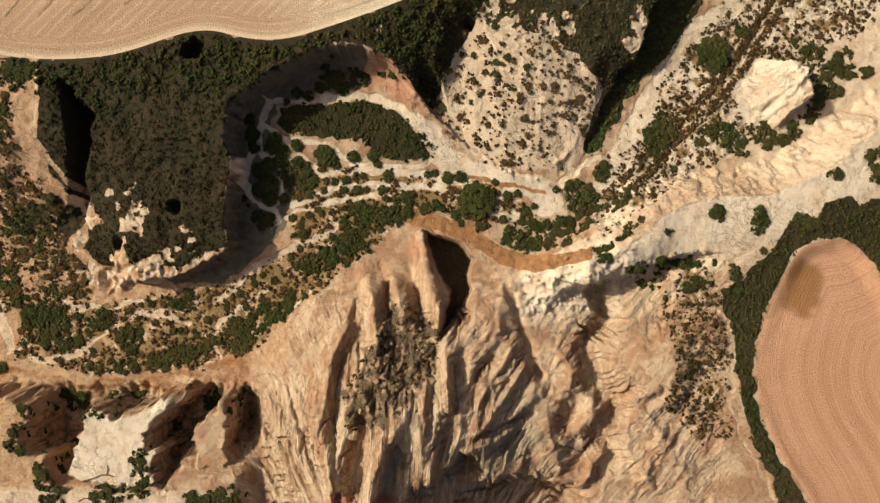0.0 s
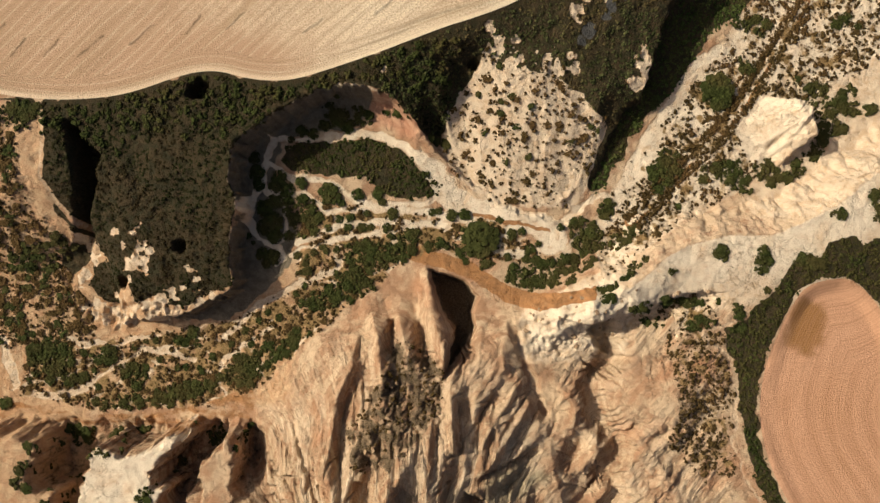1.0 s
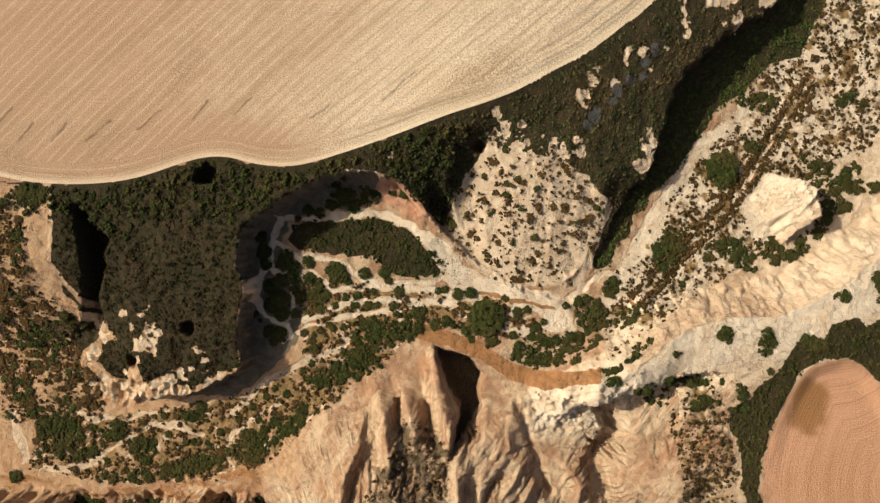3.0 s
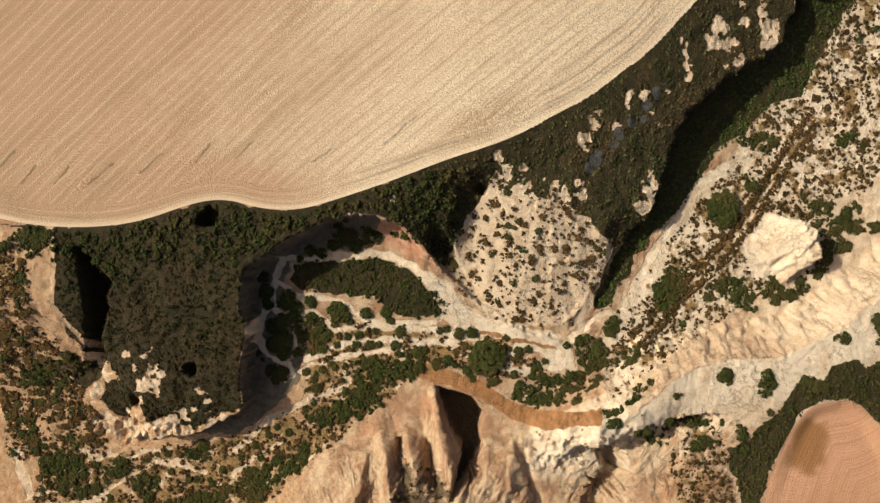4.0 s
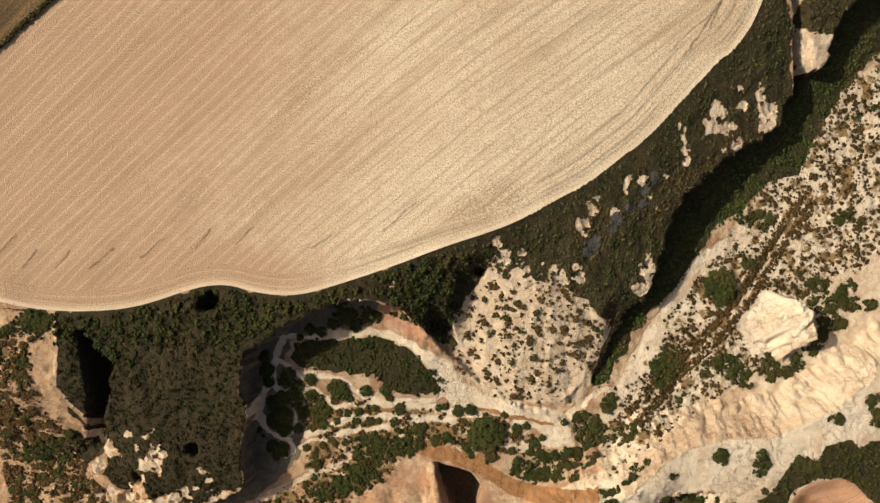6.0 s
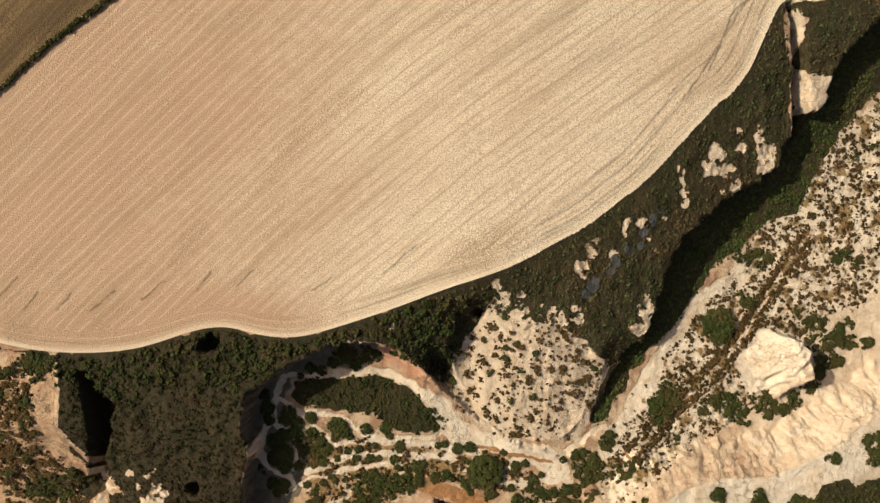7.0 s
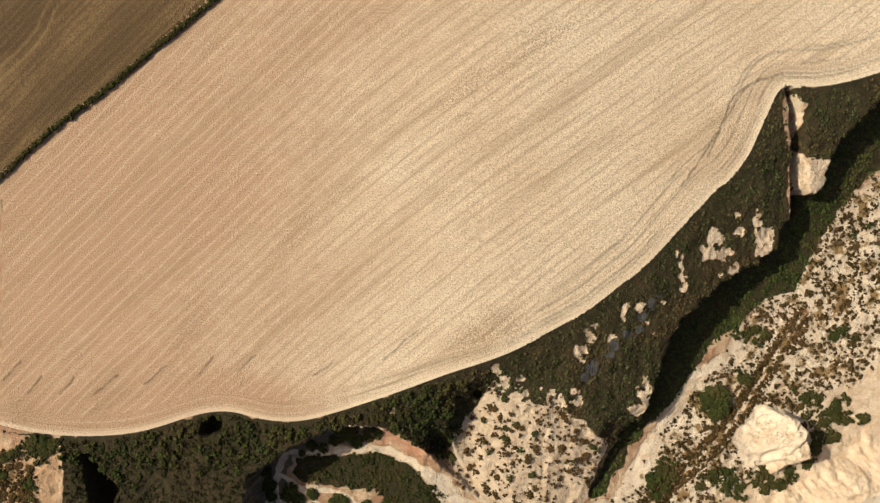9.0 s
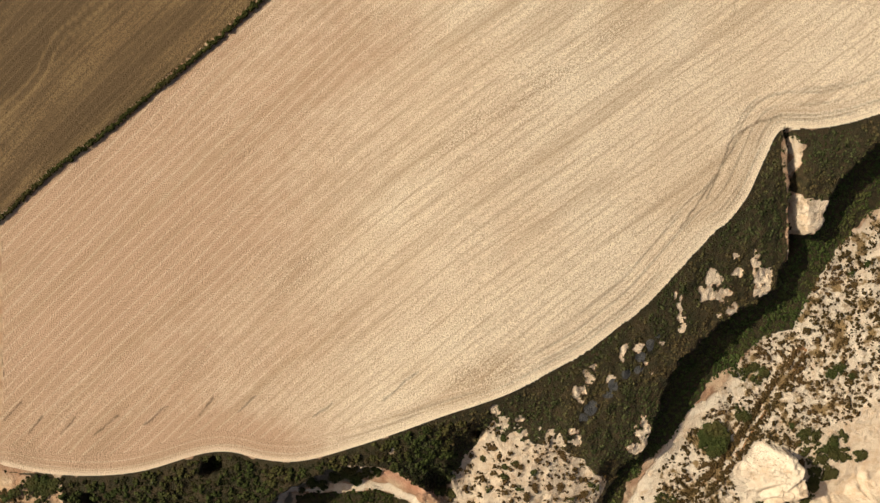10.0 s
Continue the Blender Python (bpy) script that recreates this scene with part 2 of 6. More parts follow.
BLUFF = [
    (-89, 4.5), (-83.4, -1.6), (-79, -0.4), (-77.2, 4.5), (-72.9, -0.4), (-67.3, 2), (-62.4, -0.6), (-56.8, -0.1), (-62.3, -4.3), (-68.5, -4.3), (-72.8, -6.7),
    (-78.4, -6.7), (-84.6, -5.5), (-89, -1),
]
SCARP = [
    (17.8, -2.8), (26.9, -5), (33.5, -3.1), (40.1, -1.8), (46.9, 1.4), (51.7, 2),
]
HEDGE_LINE = [
    (-15.6, 162.6), (-43.2, 141), (-51, 134.2), (-62.5, 125.1), (-74.5, 115.4), (-86.6, 106.9), (-98.7, 96.3), (-105.8, 90.8),
]
BARE_WEST = [  # x, y, radius
    (-70.6, 7.3, 1.9), (-67.7, 8.5, 1.9), (-67.1, 11.4, 1.4), (-71.5, 12, 0.9), (-68.3, 15, 0.9), (-73.1, 15, 0.9), (-83.3, 12.6, 1.4), (-81.5, 9.7, 1.6), (-64, -0.4, 1.9), (-61.6, 1.4, 1.4),
    (-56.3, 4.9, 0.8), (-56.9, 7.3, 0.8), (-58.6, 3.2, 0.8), (-55.6, -0.1, 1.4), (-52.7, 0.2, 1), (-70.5, -1.6, 1), (-77.2, 0.8, 0.9), (-66.3, -3.9, 1.2), (-82, -1.6, 1.6), (-78.3, -2.7, 1.4),
    (-15.7, 47.7, 1.2), (-84.4, 4.9, 1.6), (-70.6, 4.3, 0.9),
]
BARE_NORTH = [  # x, y, radius
    (52.7, 84.2, 1.9), (51.5, 81.3, 1.8), (54.5, 80.1, 1.4), (45.8, 76.6, 1.1), (46.1, 74.3, 1.1), (45.4, 79, 0.9), (44.6, 80.7, 0.7), (61.9, 87.7, 1.4), (63.7, 84.8, 1.9), (64.3, 82.4, 1.4),
    (62.4, 90, 1.1), (57.8, 88.9, 0.8), (57.9, 85.4, 0.9), (35.9, 69.6, 0.9), (33, 67.9, 0.7), (30.7, 63.1, 0.9), (39.5, 63.7, 0.8), (38.3, 66.7, 0.7), (41.8, 70.8, 0.7), (24.8, 60.8, 1.1),
    (23.7, 59, 0.9), (11.9, 54.6, 1.2), (38.4, 51.3, 1.6), (37.3, 47.2, 1.5), (39, 53.1, 1.2), (58, 77, 1.2), (55.1, 76.6, 0.8), (6, 52.5, 0.9), (20.8, 50.1, 0.9), (23.1, 51.3, 0.9),
]
BARE_NORTH += [
    (8.2, 53.2, 1.7), (10.6, 50.2, 1.9), (13, 47.8, 1.4), (6.4, 55.6, 1.1), (17.7, 50.6, 1.8), (20.7, 48.2, 1.7), (23.7, 49, 1.2), (25.6, 63.6, 1.4), (23.6, 60.9, 1.3), (26.8, 65.7, 0.9),
    (39, 49, 1.8), (37.8, 46.6, 1.5), (53.4, 84.4, 2), (54.6, 81.5, 1.7), (64.5, 84.9, 1.7), (33.6, 69.2, 1.1),
]
# Bare grey-blue marl patches among the scrub, coloured as they look in shade.
SHADED_MARL = [  # x, y, radius
    (26.6, 56.6, 1.6), (24.9, 54.3, 1.2), (31.3, 61.4, 1.5), (30.1, 59.6, 1.1), (37.1, 67.9, 1.3), (38.8, 70.2, 1.3), (40.6, 72.3, 0.9), (36.5, 64.9, 0.9), (34.2, 64.3, 1.1),
]
BUSHES_SHADE = [  # x, y, radius
    (-45, 28.1, 2.1), (-44.7, 25.3, 1.7), (-45.6, 31.3, 1.7), (-40, 26.8, 2), (-38.5, 24.3, 2), (-41, 25.1, 1.7), (-43.7, 20.1, 2.2), (-41.8, 17.2, 2.7),
    (-43.7, 16, 2), (-41.4, 14.1, 2), (-41.2, 21.6, 2), (-38.4, 14.1, 1.4), (-44.2, 10.1, 1.7), (-41.8, 9.4, 2), (-43.4, 7.9, 1.2), (-47.1, 14.1, 0.9),
    (-46.2, 12.6, 0.6), (-37.4, 17.2, 1.2), (-30, 38.3, 1.5), (-32.5, 36.5, 1.5), (-27.5, 39.6, 1.5), (-35, 37.1, 1.5), (-25, 37.7, 1.5), (-37.5, 35.3, 1),
    (-28.8, 42.7, 1.2), (-26.3, 43.9, 1),
]
BUSHES_VALLEY = [  # x, y, radius
    (4.1, 13.5, 4.8), (-28.9, 23.3, 2.9), (-35.2, 25.7, 1.5), (-26.4, 21.3, 1), (-22.7, 23.2, 1.6), (-18.3, 23.5, 1.6), (-17.4, 21.6, 1.1), (-20.8, 19.1, 1),
    (-27, 17.8, 1.1), (-24.5, 18.1, 1.1), (-15.1, 18.9, 1.5), (-6.4, 19.3, 1), (-4.9, 19.6, 1), (-2.1, 18.6, 1.5), (0.8, 18.8, 1.5), (-32.7, 15.1, 1.4),
    (-29.5, 15.9, 1), (-25.1, 16, 1.1), (-22, 16, 1.3), (-19.9, 16.1, 1), (-16.4, 15.8, 1.3),
]
BUSHES_MIDDLE = [  # x, y, radius
    (8.5, 17.6, 1), (11.2, 14.4, 1.4), (13.4, 15.1, 1.1), (15.2, 11, 1.6), (10.3, 9.4, 1.1), (14.4, 8.9, 1.1), (17.1, 12.3, 0.9), (22, 16, 1), (-7, 35.3, 1.3),
    (-3.3, 34.5, 1.5), (-5.4, 34.8, 1.1), (-16.2, 41, 1.1), (-13.7, 40.6, 1.4), (-19.9, 40.4, 1.1), (-22.7, 39.4, 1), (-32.7, 10.4, 1),
    (-30.8, 11.6, 0.9), (-36.4, 9.8, 1.1), (-34.5, 7.9, 1), (-27.6, 11, 1), (1, 8.5, 1), (22, 7.9, 1),
]
BUSHES_WEST = [  # x, y, radius
    (-60.4, -7.4, 1.7), (-85.6, -12.3, 1.1), (-87.7, -18.3, 1), (-51.5, -10.1, 1), (-47, -10.1, 1), (-82.7, -20.2, 0.9), (-68.1, -13.7, 1), (-62.3, -15.5, 1),
    (-55.9, -13, 1.1), (-97.3, -8.1, 1), (-102.6, -5.6, 1), (-101.3, -1.8, 1.1), (-104.6, 3.4, 1), (-68.8, -9.4, 0.9), (-71.1, -9.6, 0.8), (-73.9, -11, 0.9),
    (-104.3, -24.1, 1.8), (-63.6, -20, 1), (-45.1, -4.8, 1), (-48.3, -7.1, 1.1), (-43.2, -2.9, 0.9), (-40.6, -4.1, 1), (-59.1, -15.6, 0.8),
]
BUSHES_FLAT = [  # x, y, radius
    (57.4, 47, 4.2), (57.4, 43.9, 2.3), (84.3, 61.6, 1.5), (89.1, 61.2, 1), (90.5, 19, 2.3), (60.1, -6.2, 1.3), (55.3, -0.1, 1), (65, 2.4, 1), (51.6, -0.7, 1.3),
    (50.2, 0.2, 1.1), (48.2, -0.3, 1.1), (76, 8, 1.5), (72.4, 8.9, 1.8), (74.2, 8, 1.8),
]
CRESTS_NORTH = [  # line, height, half width
    ([(-20.0, -1.6), (-17.8, -7.7), (-16.7, -14.8), (-15.9, -21.2)], 2.2, 2.4),
    ([(-14.0, -2.2), (-12.4, -7.7), (-10.4, -13.6)], 2.0, 2.6),
    ([(-7.3, 1.5), (-6.4, -2.8), (-4.4, -8.9), (-3.5, -13.0)], 2.6, 2.6),
    ([(-2.9, -16.0), (-2.0, -21.7), (-1.4, -27.3), (-1.6, -31.1)], 2.8, 2.6),
    ([(8.5, -16.5), (4.9, -20.5), (1.7, -25.6)], 1.8, 2.2),
    ([(12.4, -17.6), (8.4, -23.3), (4.2, -28.9), (1.6, -32.7)], 2.2, 2.2),
    ([(14.9, -21.6), (10.6, -27.2), (6.5, -32.7), (2.4, -36.5)], 2.2, 2.2),
    ([(16.5, -27.2), (12.8, -31.6), (8.7, -35.9), (4.1, -38.1)], 1.8, 2.0),
    ([(4.4, -6.5), (4.1, -12.4), (2.5, -17.1)], 1.6, 3.0),
    ([(10.5, -5.9), (8.6, -11.2), (9.7, -15.9)], 2.0, 3.2),
]
CRESTS_SOUTH = [  # line, height, half width
    ([(-8.1, -26.8), (-11.5, -32.8), (-14.2, -38.2), (-16.1, -44.5)], 2.2, 2.4),
    ([(-13.3, -30.7), (-15.2, -36.1), (-16.2, -41.4), (-16.4, -47.5)], 2.4, 2.0),
    ([(-20.4, -27.4), (-22.3, -32.9), (-23.1, -39.3), (-23.2, -46.6)], 2.2, 2.2),
    ([(-5.8, -21.7), (-6.5, -28.4), (-7.1, -35.0), (-6.7, -41.3)], 1.4, 1.6),
    ([(-4.0, -22.8), (-4.2, -29.5), (-4.8, -37.1), (-5.0, -43.3)], 1.4, 1.6),
    ([(-37.0, -27.5), (-33.2, -30.8), (-29.5, -33.5), (-25.8, -37.3)], 1.2, 2.2),
    ([(-43.0, -27.6), (-37.6, -35.2), (-33.0, -41.5), (-30.9, -46.7)], 1.4, 3.0),
    ([(-41.4, -38.5), (-38.2, -41.6), (-35.2, -43.6), (-33.1, -47.7)], 1.2, 2.2),
    ([(-30.0, -26.4), (-27.9, -31.9), (-24.6, -38.3), (-22.5, -44.5)], 1.2, 2.0),
]
CRESTS_EAST = [  # line, height, half width
    ([(20.8, -18.6), (23.8, -21.1), (25.0, -25.9), (23.2, -30.7)], 2.2, 3.0),
    ([(18.4, -27.1), (19.6, -34.4), (20.8, -40.4), (22.5, -46.4)], 2.2, 3.6),
    ([(29.9, -28.3), (28.6, -33.1), (25.0, -38.0)], 2.0, 2.2),
    ([(34.0, -40.3), (29.8, -44.0), (26.2, -48.8)], 2.0, 2.0),
    ([(34.7, -30.7), (39.4, -35.5), (42.4, -40.2), (44.2, -46.2)], 2.0, 3.0),
    ([(40.7, -33.0), (45.4, -39.0), (48.9, -46.2)], 1.6, 2.6),
    ([(44.3, -27.0), (40.7, -28.2), (36.5, -30.1)], 1.0, 1.6),
    ([(49.1, -27.0), (45.5, -30.0), (40.7, -31.8)], 1.0, 1.6),
    ([(33.4, -36.7), (38.2, -41.5), (41.8, -48.7)], 1.8, 2.4),
]
GULLIES = [  # line, height, half width
    ([(-15.2, -4.1), (-15.3, -8.9), (-14.8, -11.9)], 2.4, 1.1),
    ([(-9.1, -4.1), (-8.7, -10.1), (-7.1, -13.0)], 2.0, 1.3),
    ([(-21.2, -7.7), (-22.0, -13.7), (-23.8, -18.4), (-25.4, -22.4)], 1.6, 1.0),
    ([(-0.2, -20.6), (0.7, -25.1), (0.1, -29.5)], 1.8, 1.6),
    ([(-20.1, -35.1), (-19.9, -40.4), (-20.2, -45.5)], 2.6, 1.6),
    ([(-18.6, -29.6), (-18.3, -36.1), (-18.6, -44.5)], 2.0, 1.2),
    ([(-10.8, -36.1), (-13.0, -41.3), (-12.8, -46.5)], 2.4, 1.8),
    ([(10.5, -4.1), (12.3, -8.9), (14.5, -14.7), (16.7, -20.5)], 1.1, 1.1),
    ([(13.8, -18.2), (17.2, -22.7), (18.8, -26.1)], 1.8, 1.2),
    ([(0.7, -37.0), (6.4, -35.4), (12.2, -33.7), (16.9, -31.6)], 1.4, 1.0),
    ([(-36.5, -26.4), (-34.4, -30.8), (-31.8, -35.2), (-30.7, -41.5)], 1.0, 0.8),
]
SAND_VALLEY = [  # half width, line
    (1.0, [(-29.2, 35.5), (-22.6, 36.8), (-16.4, 35.6), (-10.8, 33), (-7.7, 29), (-4.5, 24.7)]),
    (2.1, [(-6.4, 27.8), (-3.9, 24.7), (0.4, 21.3), (6, 19.7), (12.1, 18.4)]),
    (0.7, [(-37.1, 26.9), (-32, 26.4), (-27.6, 25.6), (-25.1, 22.9)]),
    (0.9, [(-25.1, 22.9), (-21.4, 21), (-16.4, 19.7), (-8.9, 19.6), (-2.7, 18.1), (2.3, 17.6)]),
    (0.6, [(-34.5, 23.5), (-32, 21.6), (-30.1, 19.1), (-26.4, 19.9), (-21.4, 19.6)]),
    (0.45, [(-3.9, 24), (-5.8, 21.8), (-10.1, 21), (-15.7, 21.3)]),
    (0.8, [(-36.4, 12.9), (-31.4, 14.1), (-27.6, 16.4), (-21.4, 17.2), (-15.1, 17.1), (-7.6, 16.6), (-2.7, 16.3)]),
    (0.45, [(-38.3, 9.8), (-35.1, 11.6), (-27.6, 13.1), (-20.1, 14.4), (-15.1, 15.1), (-10.1, 16.4)]),
]
SAND_EAST = [  # half width, line
    (1.0, [(7.9, 11.4), (10.4, 12.9), (10.2, 16.7), (13.5, 16.4), (19.1, 12.9), (22.2, 11.7)]),
    (0.9, [(8.5, 10.7), (13.5, 10.2), (17.3, 11.7), (20.4, 10.4), (22.8, 12.9), (21.9, 16.6), (26, 20.1)]),
    (0.9, [(31.7, 16.7), (34.8, 22.9), (36.3, 26.9), (38.6, 31.1), (41.1, 35.5)]),
    (1.3, [(41.2, 35.5), (44.9, 40.8), (48.7, 45.5), (51.2, 50.5), (53.7, 53.7), (59.2, 55.7)]),
    (0.6, [(26.1, 20.2), (29.9, 23), (34.2, 22.7)]),
    (0.5, [(45, 38.7), (42.5, 33.7), (37.5, 26.8), (34.7, 19.8), (33.1, 16.7)]),
]
SAND_SHADE = [  # half width, line
    (0.45, [(-40, 35.6), (-33.7, 35.2), (-28.1, 35.5)]),
    (0.8, [(-41, 35.3), (-42.5, 31.5), (-43.5, 28.4), (-43.7, 25.3), (-42.2, 23.1)]),
    (0.6, [(-42.7, 30.9), (-40.6, 29.3), (-38.5, 27.5), (-36.6, 26.5)]),
    (0.7, [(-43.7, 25.3), (-46.2, 22.8), (-46.5, 16.6), (-44.9, 12.9), (-41.2, 12.6), (-39.3, 9.8), (-41.2, 7.9)]),
    (0.5, [(-39.3, 22.6), (-38.7, 16.6), (-39.9, 12.9)]),
    (0.5, [(-42.2, 23.1), (-38.7, 23.4), (-35, 23.4)]),
]
SAND_WEST = [  # half width, line
    (0.8, [(-45, -1), (-40.5, 0.7), (-35.5, 3.9), (-30.4, 5.4), (-26.4, 7.4), (-27.9, 9.8)]),
    (0.3, [(-34.8, 3.4), (-27.9, 3.9)]),
    (0.4, [(-102.6, -20.6), (-97.4, -19.3), (-90.9, -18.3), (-84.4, -15.1), (-79.2, -11.3), (-74.1, -9), (-68.3, -8.2)]),
    (0.45, [(-85.6, -20.2), (-81.1, -17), (-77.3, -14.8), (-73.4, -12.3), (-67.6, -11.2), (-60.5, -10.6)]),
    (1.0, [(-97.2, -21.9), (-92.3, -22.3), (-88.4, -21.2), (-85.5, -20.3)]),
    (0.8, [(-72, -11.2), (-67.4, -11.9), (-63.6, -12.7), (-60.4, -13.7)]),
    (0.8, [(-88.8, -9.1), (-84.9, -10.6), (-81, -10.2)]),
    (1.3, [(-104, -10.1), (-103.3, -15.2), (-101.9, -19)]),
    (0.5, [(-54.6, -18.7), (-54, -14.3), (-50.8, -11.7), (-47, -9.2), (-41.9, -6)]),
    (0.8, [(-53.4, -8.6), (-49.6, -6.1), (-47.7, -2.9), (-44.5, -1)]),
]
PINK_SLOPE = [
    (-20.2, 42.2), (-16, 44), (-12.9, 41.2), (-8.1, 39.1), (-4.5, 36.7), (-5.7, 35.3), (-10.5, 35.1), (-14.7, 37.2), (-19.6, 38.5),
]
PINK_EAST = [
    (23.5, 37.2), (27.2, 39), (31.4, 37.8), (31.6, 34.1), (29, 33.3), (24.7, 34.7),
]
PINK_TRACK = [
    (2.3, 18.8), (7.3, 17.9), (13.5, 16.6), (19.5, 15.1),
]
RED_DIRT = [
    (68, 24.2), (70.5, 25.5), (72.3, 23.6), (72.1, 20.4), (70.5, 19.4), (68.6, 21.7),
]
THICKETS_GULLY = [
    [(-93.9, -30.9), (-88.8, -29.6), (-83.8, -30.5), (-84, -33.3), (-88.8, -34), (-92.6, -34.6)],
    [(-90, -40.5), (-85.6, -40.4), (-85.8, -45.4), (-89.9, -47.3)],
    [(-69.1, -43.1), (-66.6, -41.2), (-64.7, -44.9), (-65.3, -49.2), (-68.2, -49.8), (-68.5, -46.1)],
    [(-58.4, -29.7), (-54.6, -27.8), (-53.4, -31.5), (-55.9, -34.6), (-58.4, -34)],
    [(-58.4, -49.7), (-48.5, -47.2), (-44.1, -49.6), (-46, -52), (-53.4, -51.5)],
    [(-50.4, -29.1), (-47.7, -27.9), (-47.3, -31.6), (-49.8, -32.8)],
    [(-90.6, -43.7), (-87, -45.5), (-85.1, -47.4), (-83.8, -51), (-88.2, -50.8), (-90.2, -48)],
    [(-77.3, -48), (-74.3, -47.4), (-71.2, -50.3), (-76.7, -51.1)],
    [(-69.3, -40.6), (-66.9, -38.8), (-63.8, -37.2), (-63.5, -38.7), (-67.2, -42), (-68.9, -42.1)],
    [(-73.1, -47), (-68.2, -47.7), (-67.6, -50.3), (-72.4, -49.2)],
    [(-97.7, -38.7), (-94.6, -34.3), (-92.6, -36.8), (-93.2, -41.8), (-96.4, -41.2)],
    [(-80.7, -31.4), (-77.5, -30.1), (-72.4, -29.4), (-71.1, -30.9), (-73.6, -33.8), (-78.8, -33.5)],
    [(-60.6, -26.8), (-58.5, -26.6), (-58.5, -28.9), (-60.2, -29.7)],
]
THICKETS_OTHER = [
    [(34.7, -0.4), (38.3, 0.6), (40.7, -0.4), (39.5, -2.2), (35.9, -2.4)],
    [(41.7, 0.6), (46.5, 1.4), (50.7, 0.6), (51.3, -1), (46.5, -1.6), (42.9, -1)],
    [(48.9, -4), (53.6, -2.8), (55.4, -5.2), (51.2, -6.4), (48.3, -5.8)],
    [(38.1, -4.6), (44.1, -4), (45.3, -5.8), (40.5, -6.4)],
    [(86.4, 21.8), (89.3, 24.2), (94, 24.7), (93.9, 16.4), (87.5, 16.4)],
    [(-95.5, 41.6), (-88.3, 41.3), (-88.5, 37.1), (-93, 36), (-97.8, 37.8)],
    [(-101.4, 10), (-91.5, 13), (-86.6, 14.8), (-85.1, 11.7), (-91.5, 5.7), (-101.4, 6.9)],
    [(-29.4, 41.5), (-21.3, 42.6), (-18.9, 39.5), (-21.3, 37.7), (-27.5, 37.1), (-30, 39)],
]
THICKETS_VALLEY = [
    [(-25.9, 11.7), (-20.2, 13.2), (-13.9, 12.9), (-9.9, 11), (-12.7, 8.9), (-15.2, 6.9), (-18.9, 5.7), (-22.7, 6.4), (-25.9, 8.5)],
    [(-15.8, 14.2), (-11.4, 15.7), (-8.9, 15.2), (-9.2, 12.9), (-12.7, 11.9), (-15.2, 12.3)],
    [(-8.3, 12.9), (-2.7, 12.9), (1, 12.3), (3.5, 10.4), (2.9, 9.2), (-1.4, 10.7), (-6.4, 11)],
    [(-27.7, 5.4), (-22.7, 6.9), (-19.6, 5.4), (-17.9, 2.9), (-22.7, 0.1), (-27.7, -1.9), (-32.8, -2.5), (-36.5, -1.8), (-35.3, 1), (-31.5, 1.6), (-28.4, 3.5)],
    [(9.7, 6.4), (13.5, 7.3), (17.2, 9.2), (22.1, 9.8), (27, 10.4), (29.5, 8.6), (28.3, 5.5), (23.3, 3.6), (18.4, 1.7), (13.4, 2.2), (10.4, 3.4)],
    [(23.6, 16.4), (27.1, 18.7), (30.1, 17.5), (32.2, 14.1), (31, 10.9), (27, 10.2), (24, 12)],
    [(-39.2, 21.7), (-34.7, 23), (-30.9, 21.1), (-31.3, 16.9), (-34.7, 15.2), (-38.5, 16.4)],
    [(-37.8, 6.6), (-32.8, 7.9), (-29, 8.1), (-31.5, 6.6), (-35.3, 5.1)],
    [(-40.3, -8.4), (-36.5, -6.5), (-32.8, -5.9), (-34.6, -8), (-38.4, -9.7)],
    [(4.8, 9.2), (7.9, 7.9), (7.3, 6.4), (4.2, 6.9)],
]
THICKETS_WEST = [
    [(-54.7, -17.5), (-52.2, -14.3), (-47, -11.8), (-43.2, -9.8), (-36.8, -8.6), (-34.6, -9.2), (-38.1, -12), (-41.9, -15.1), (-44.5, -18.3), (-48.3, -19.6), (-52.8, -19.4)],
    [(-98.7, -12.6), (-96.1, -9.4), (-92.9, -8.1), (-89, -10), (-87.6, -13.9), (-89.6, -17.7), (-94.1, -19), (-97.4, -17.1)],
    [(-77.9, -16), (-73.4, -13.2), (-71.2, -14.8), (-70.5, -19.5), (-74, -20.4), (-77.2, -18.5)],
    [(-70.1, -22.3), (-66.3, -19.5), (-61.1, -18.5), (-55, -18.1), (-56, -20.3), (-61.1, -22.2), (-66.2, -24.1), (-69.4, -24.2)],
    [(-85.6, -24.3), (-80.4, -22.5), (-74, -22), (-69.8, -23.4), (-72.7, -25.2), (-84.3, -25.6)],
    [(-65, -8.7), (-60.5, -8.7), (-57.3, -10.2), (-59.2, -11.2), (-63.1, -10.7)],
    [(-90.9, -19), (-87.6, -17), (-85, -17.4), (-86.9, -19.6)],
    [(-84.4, -13.2), (-79.2, -11), (-77.3, -11.9), (-79.2, -13.8), (-83.1, -14.5)],
]
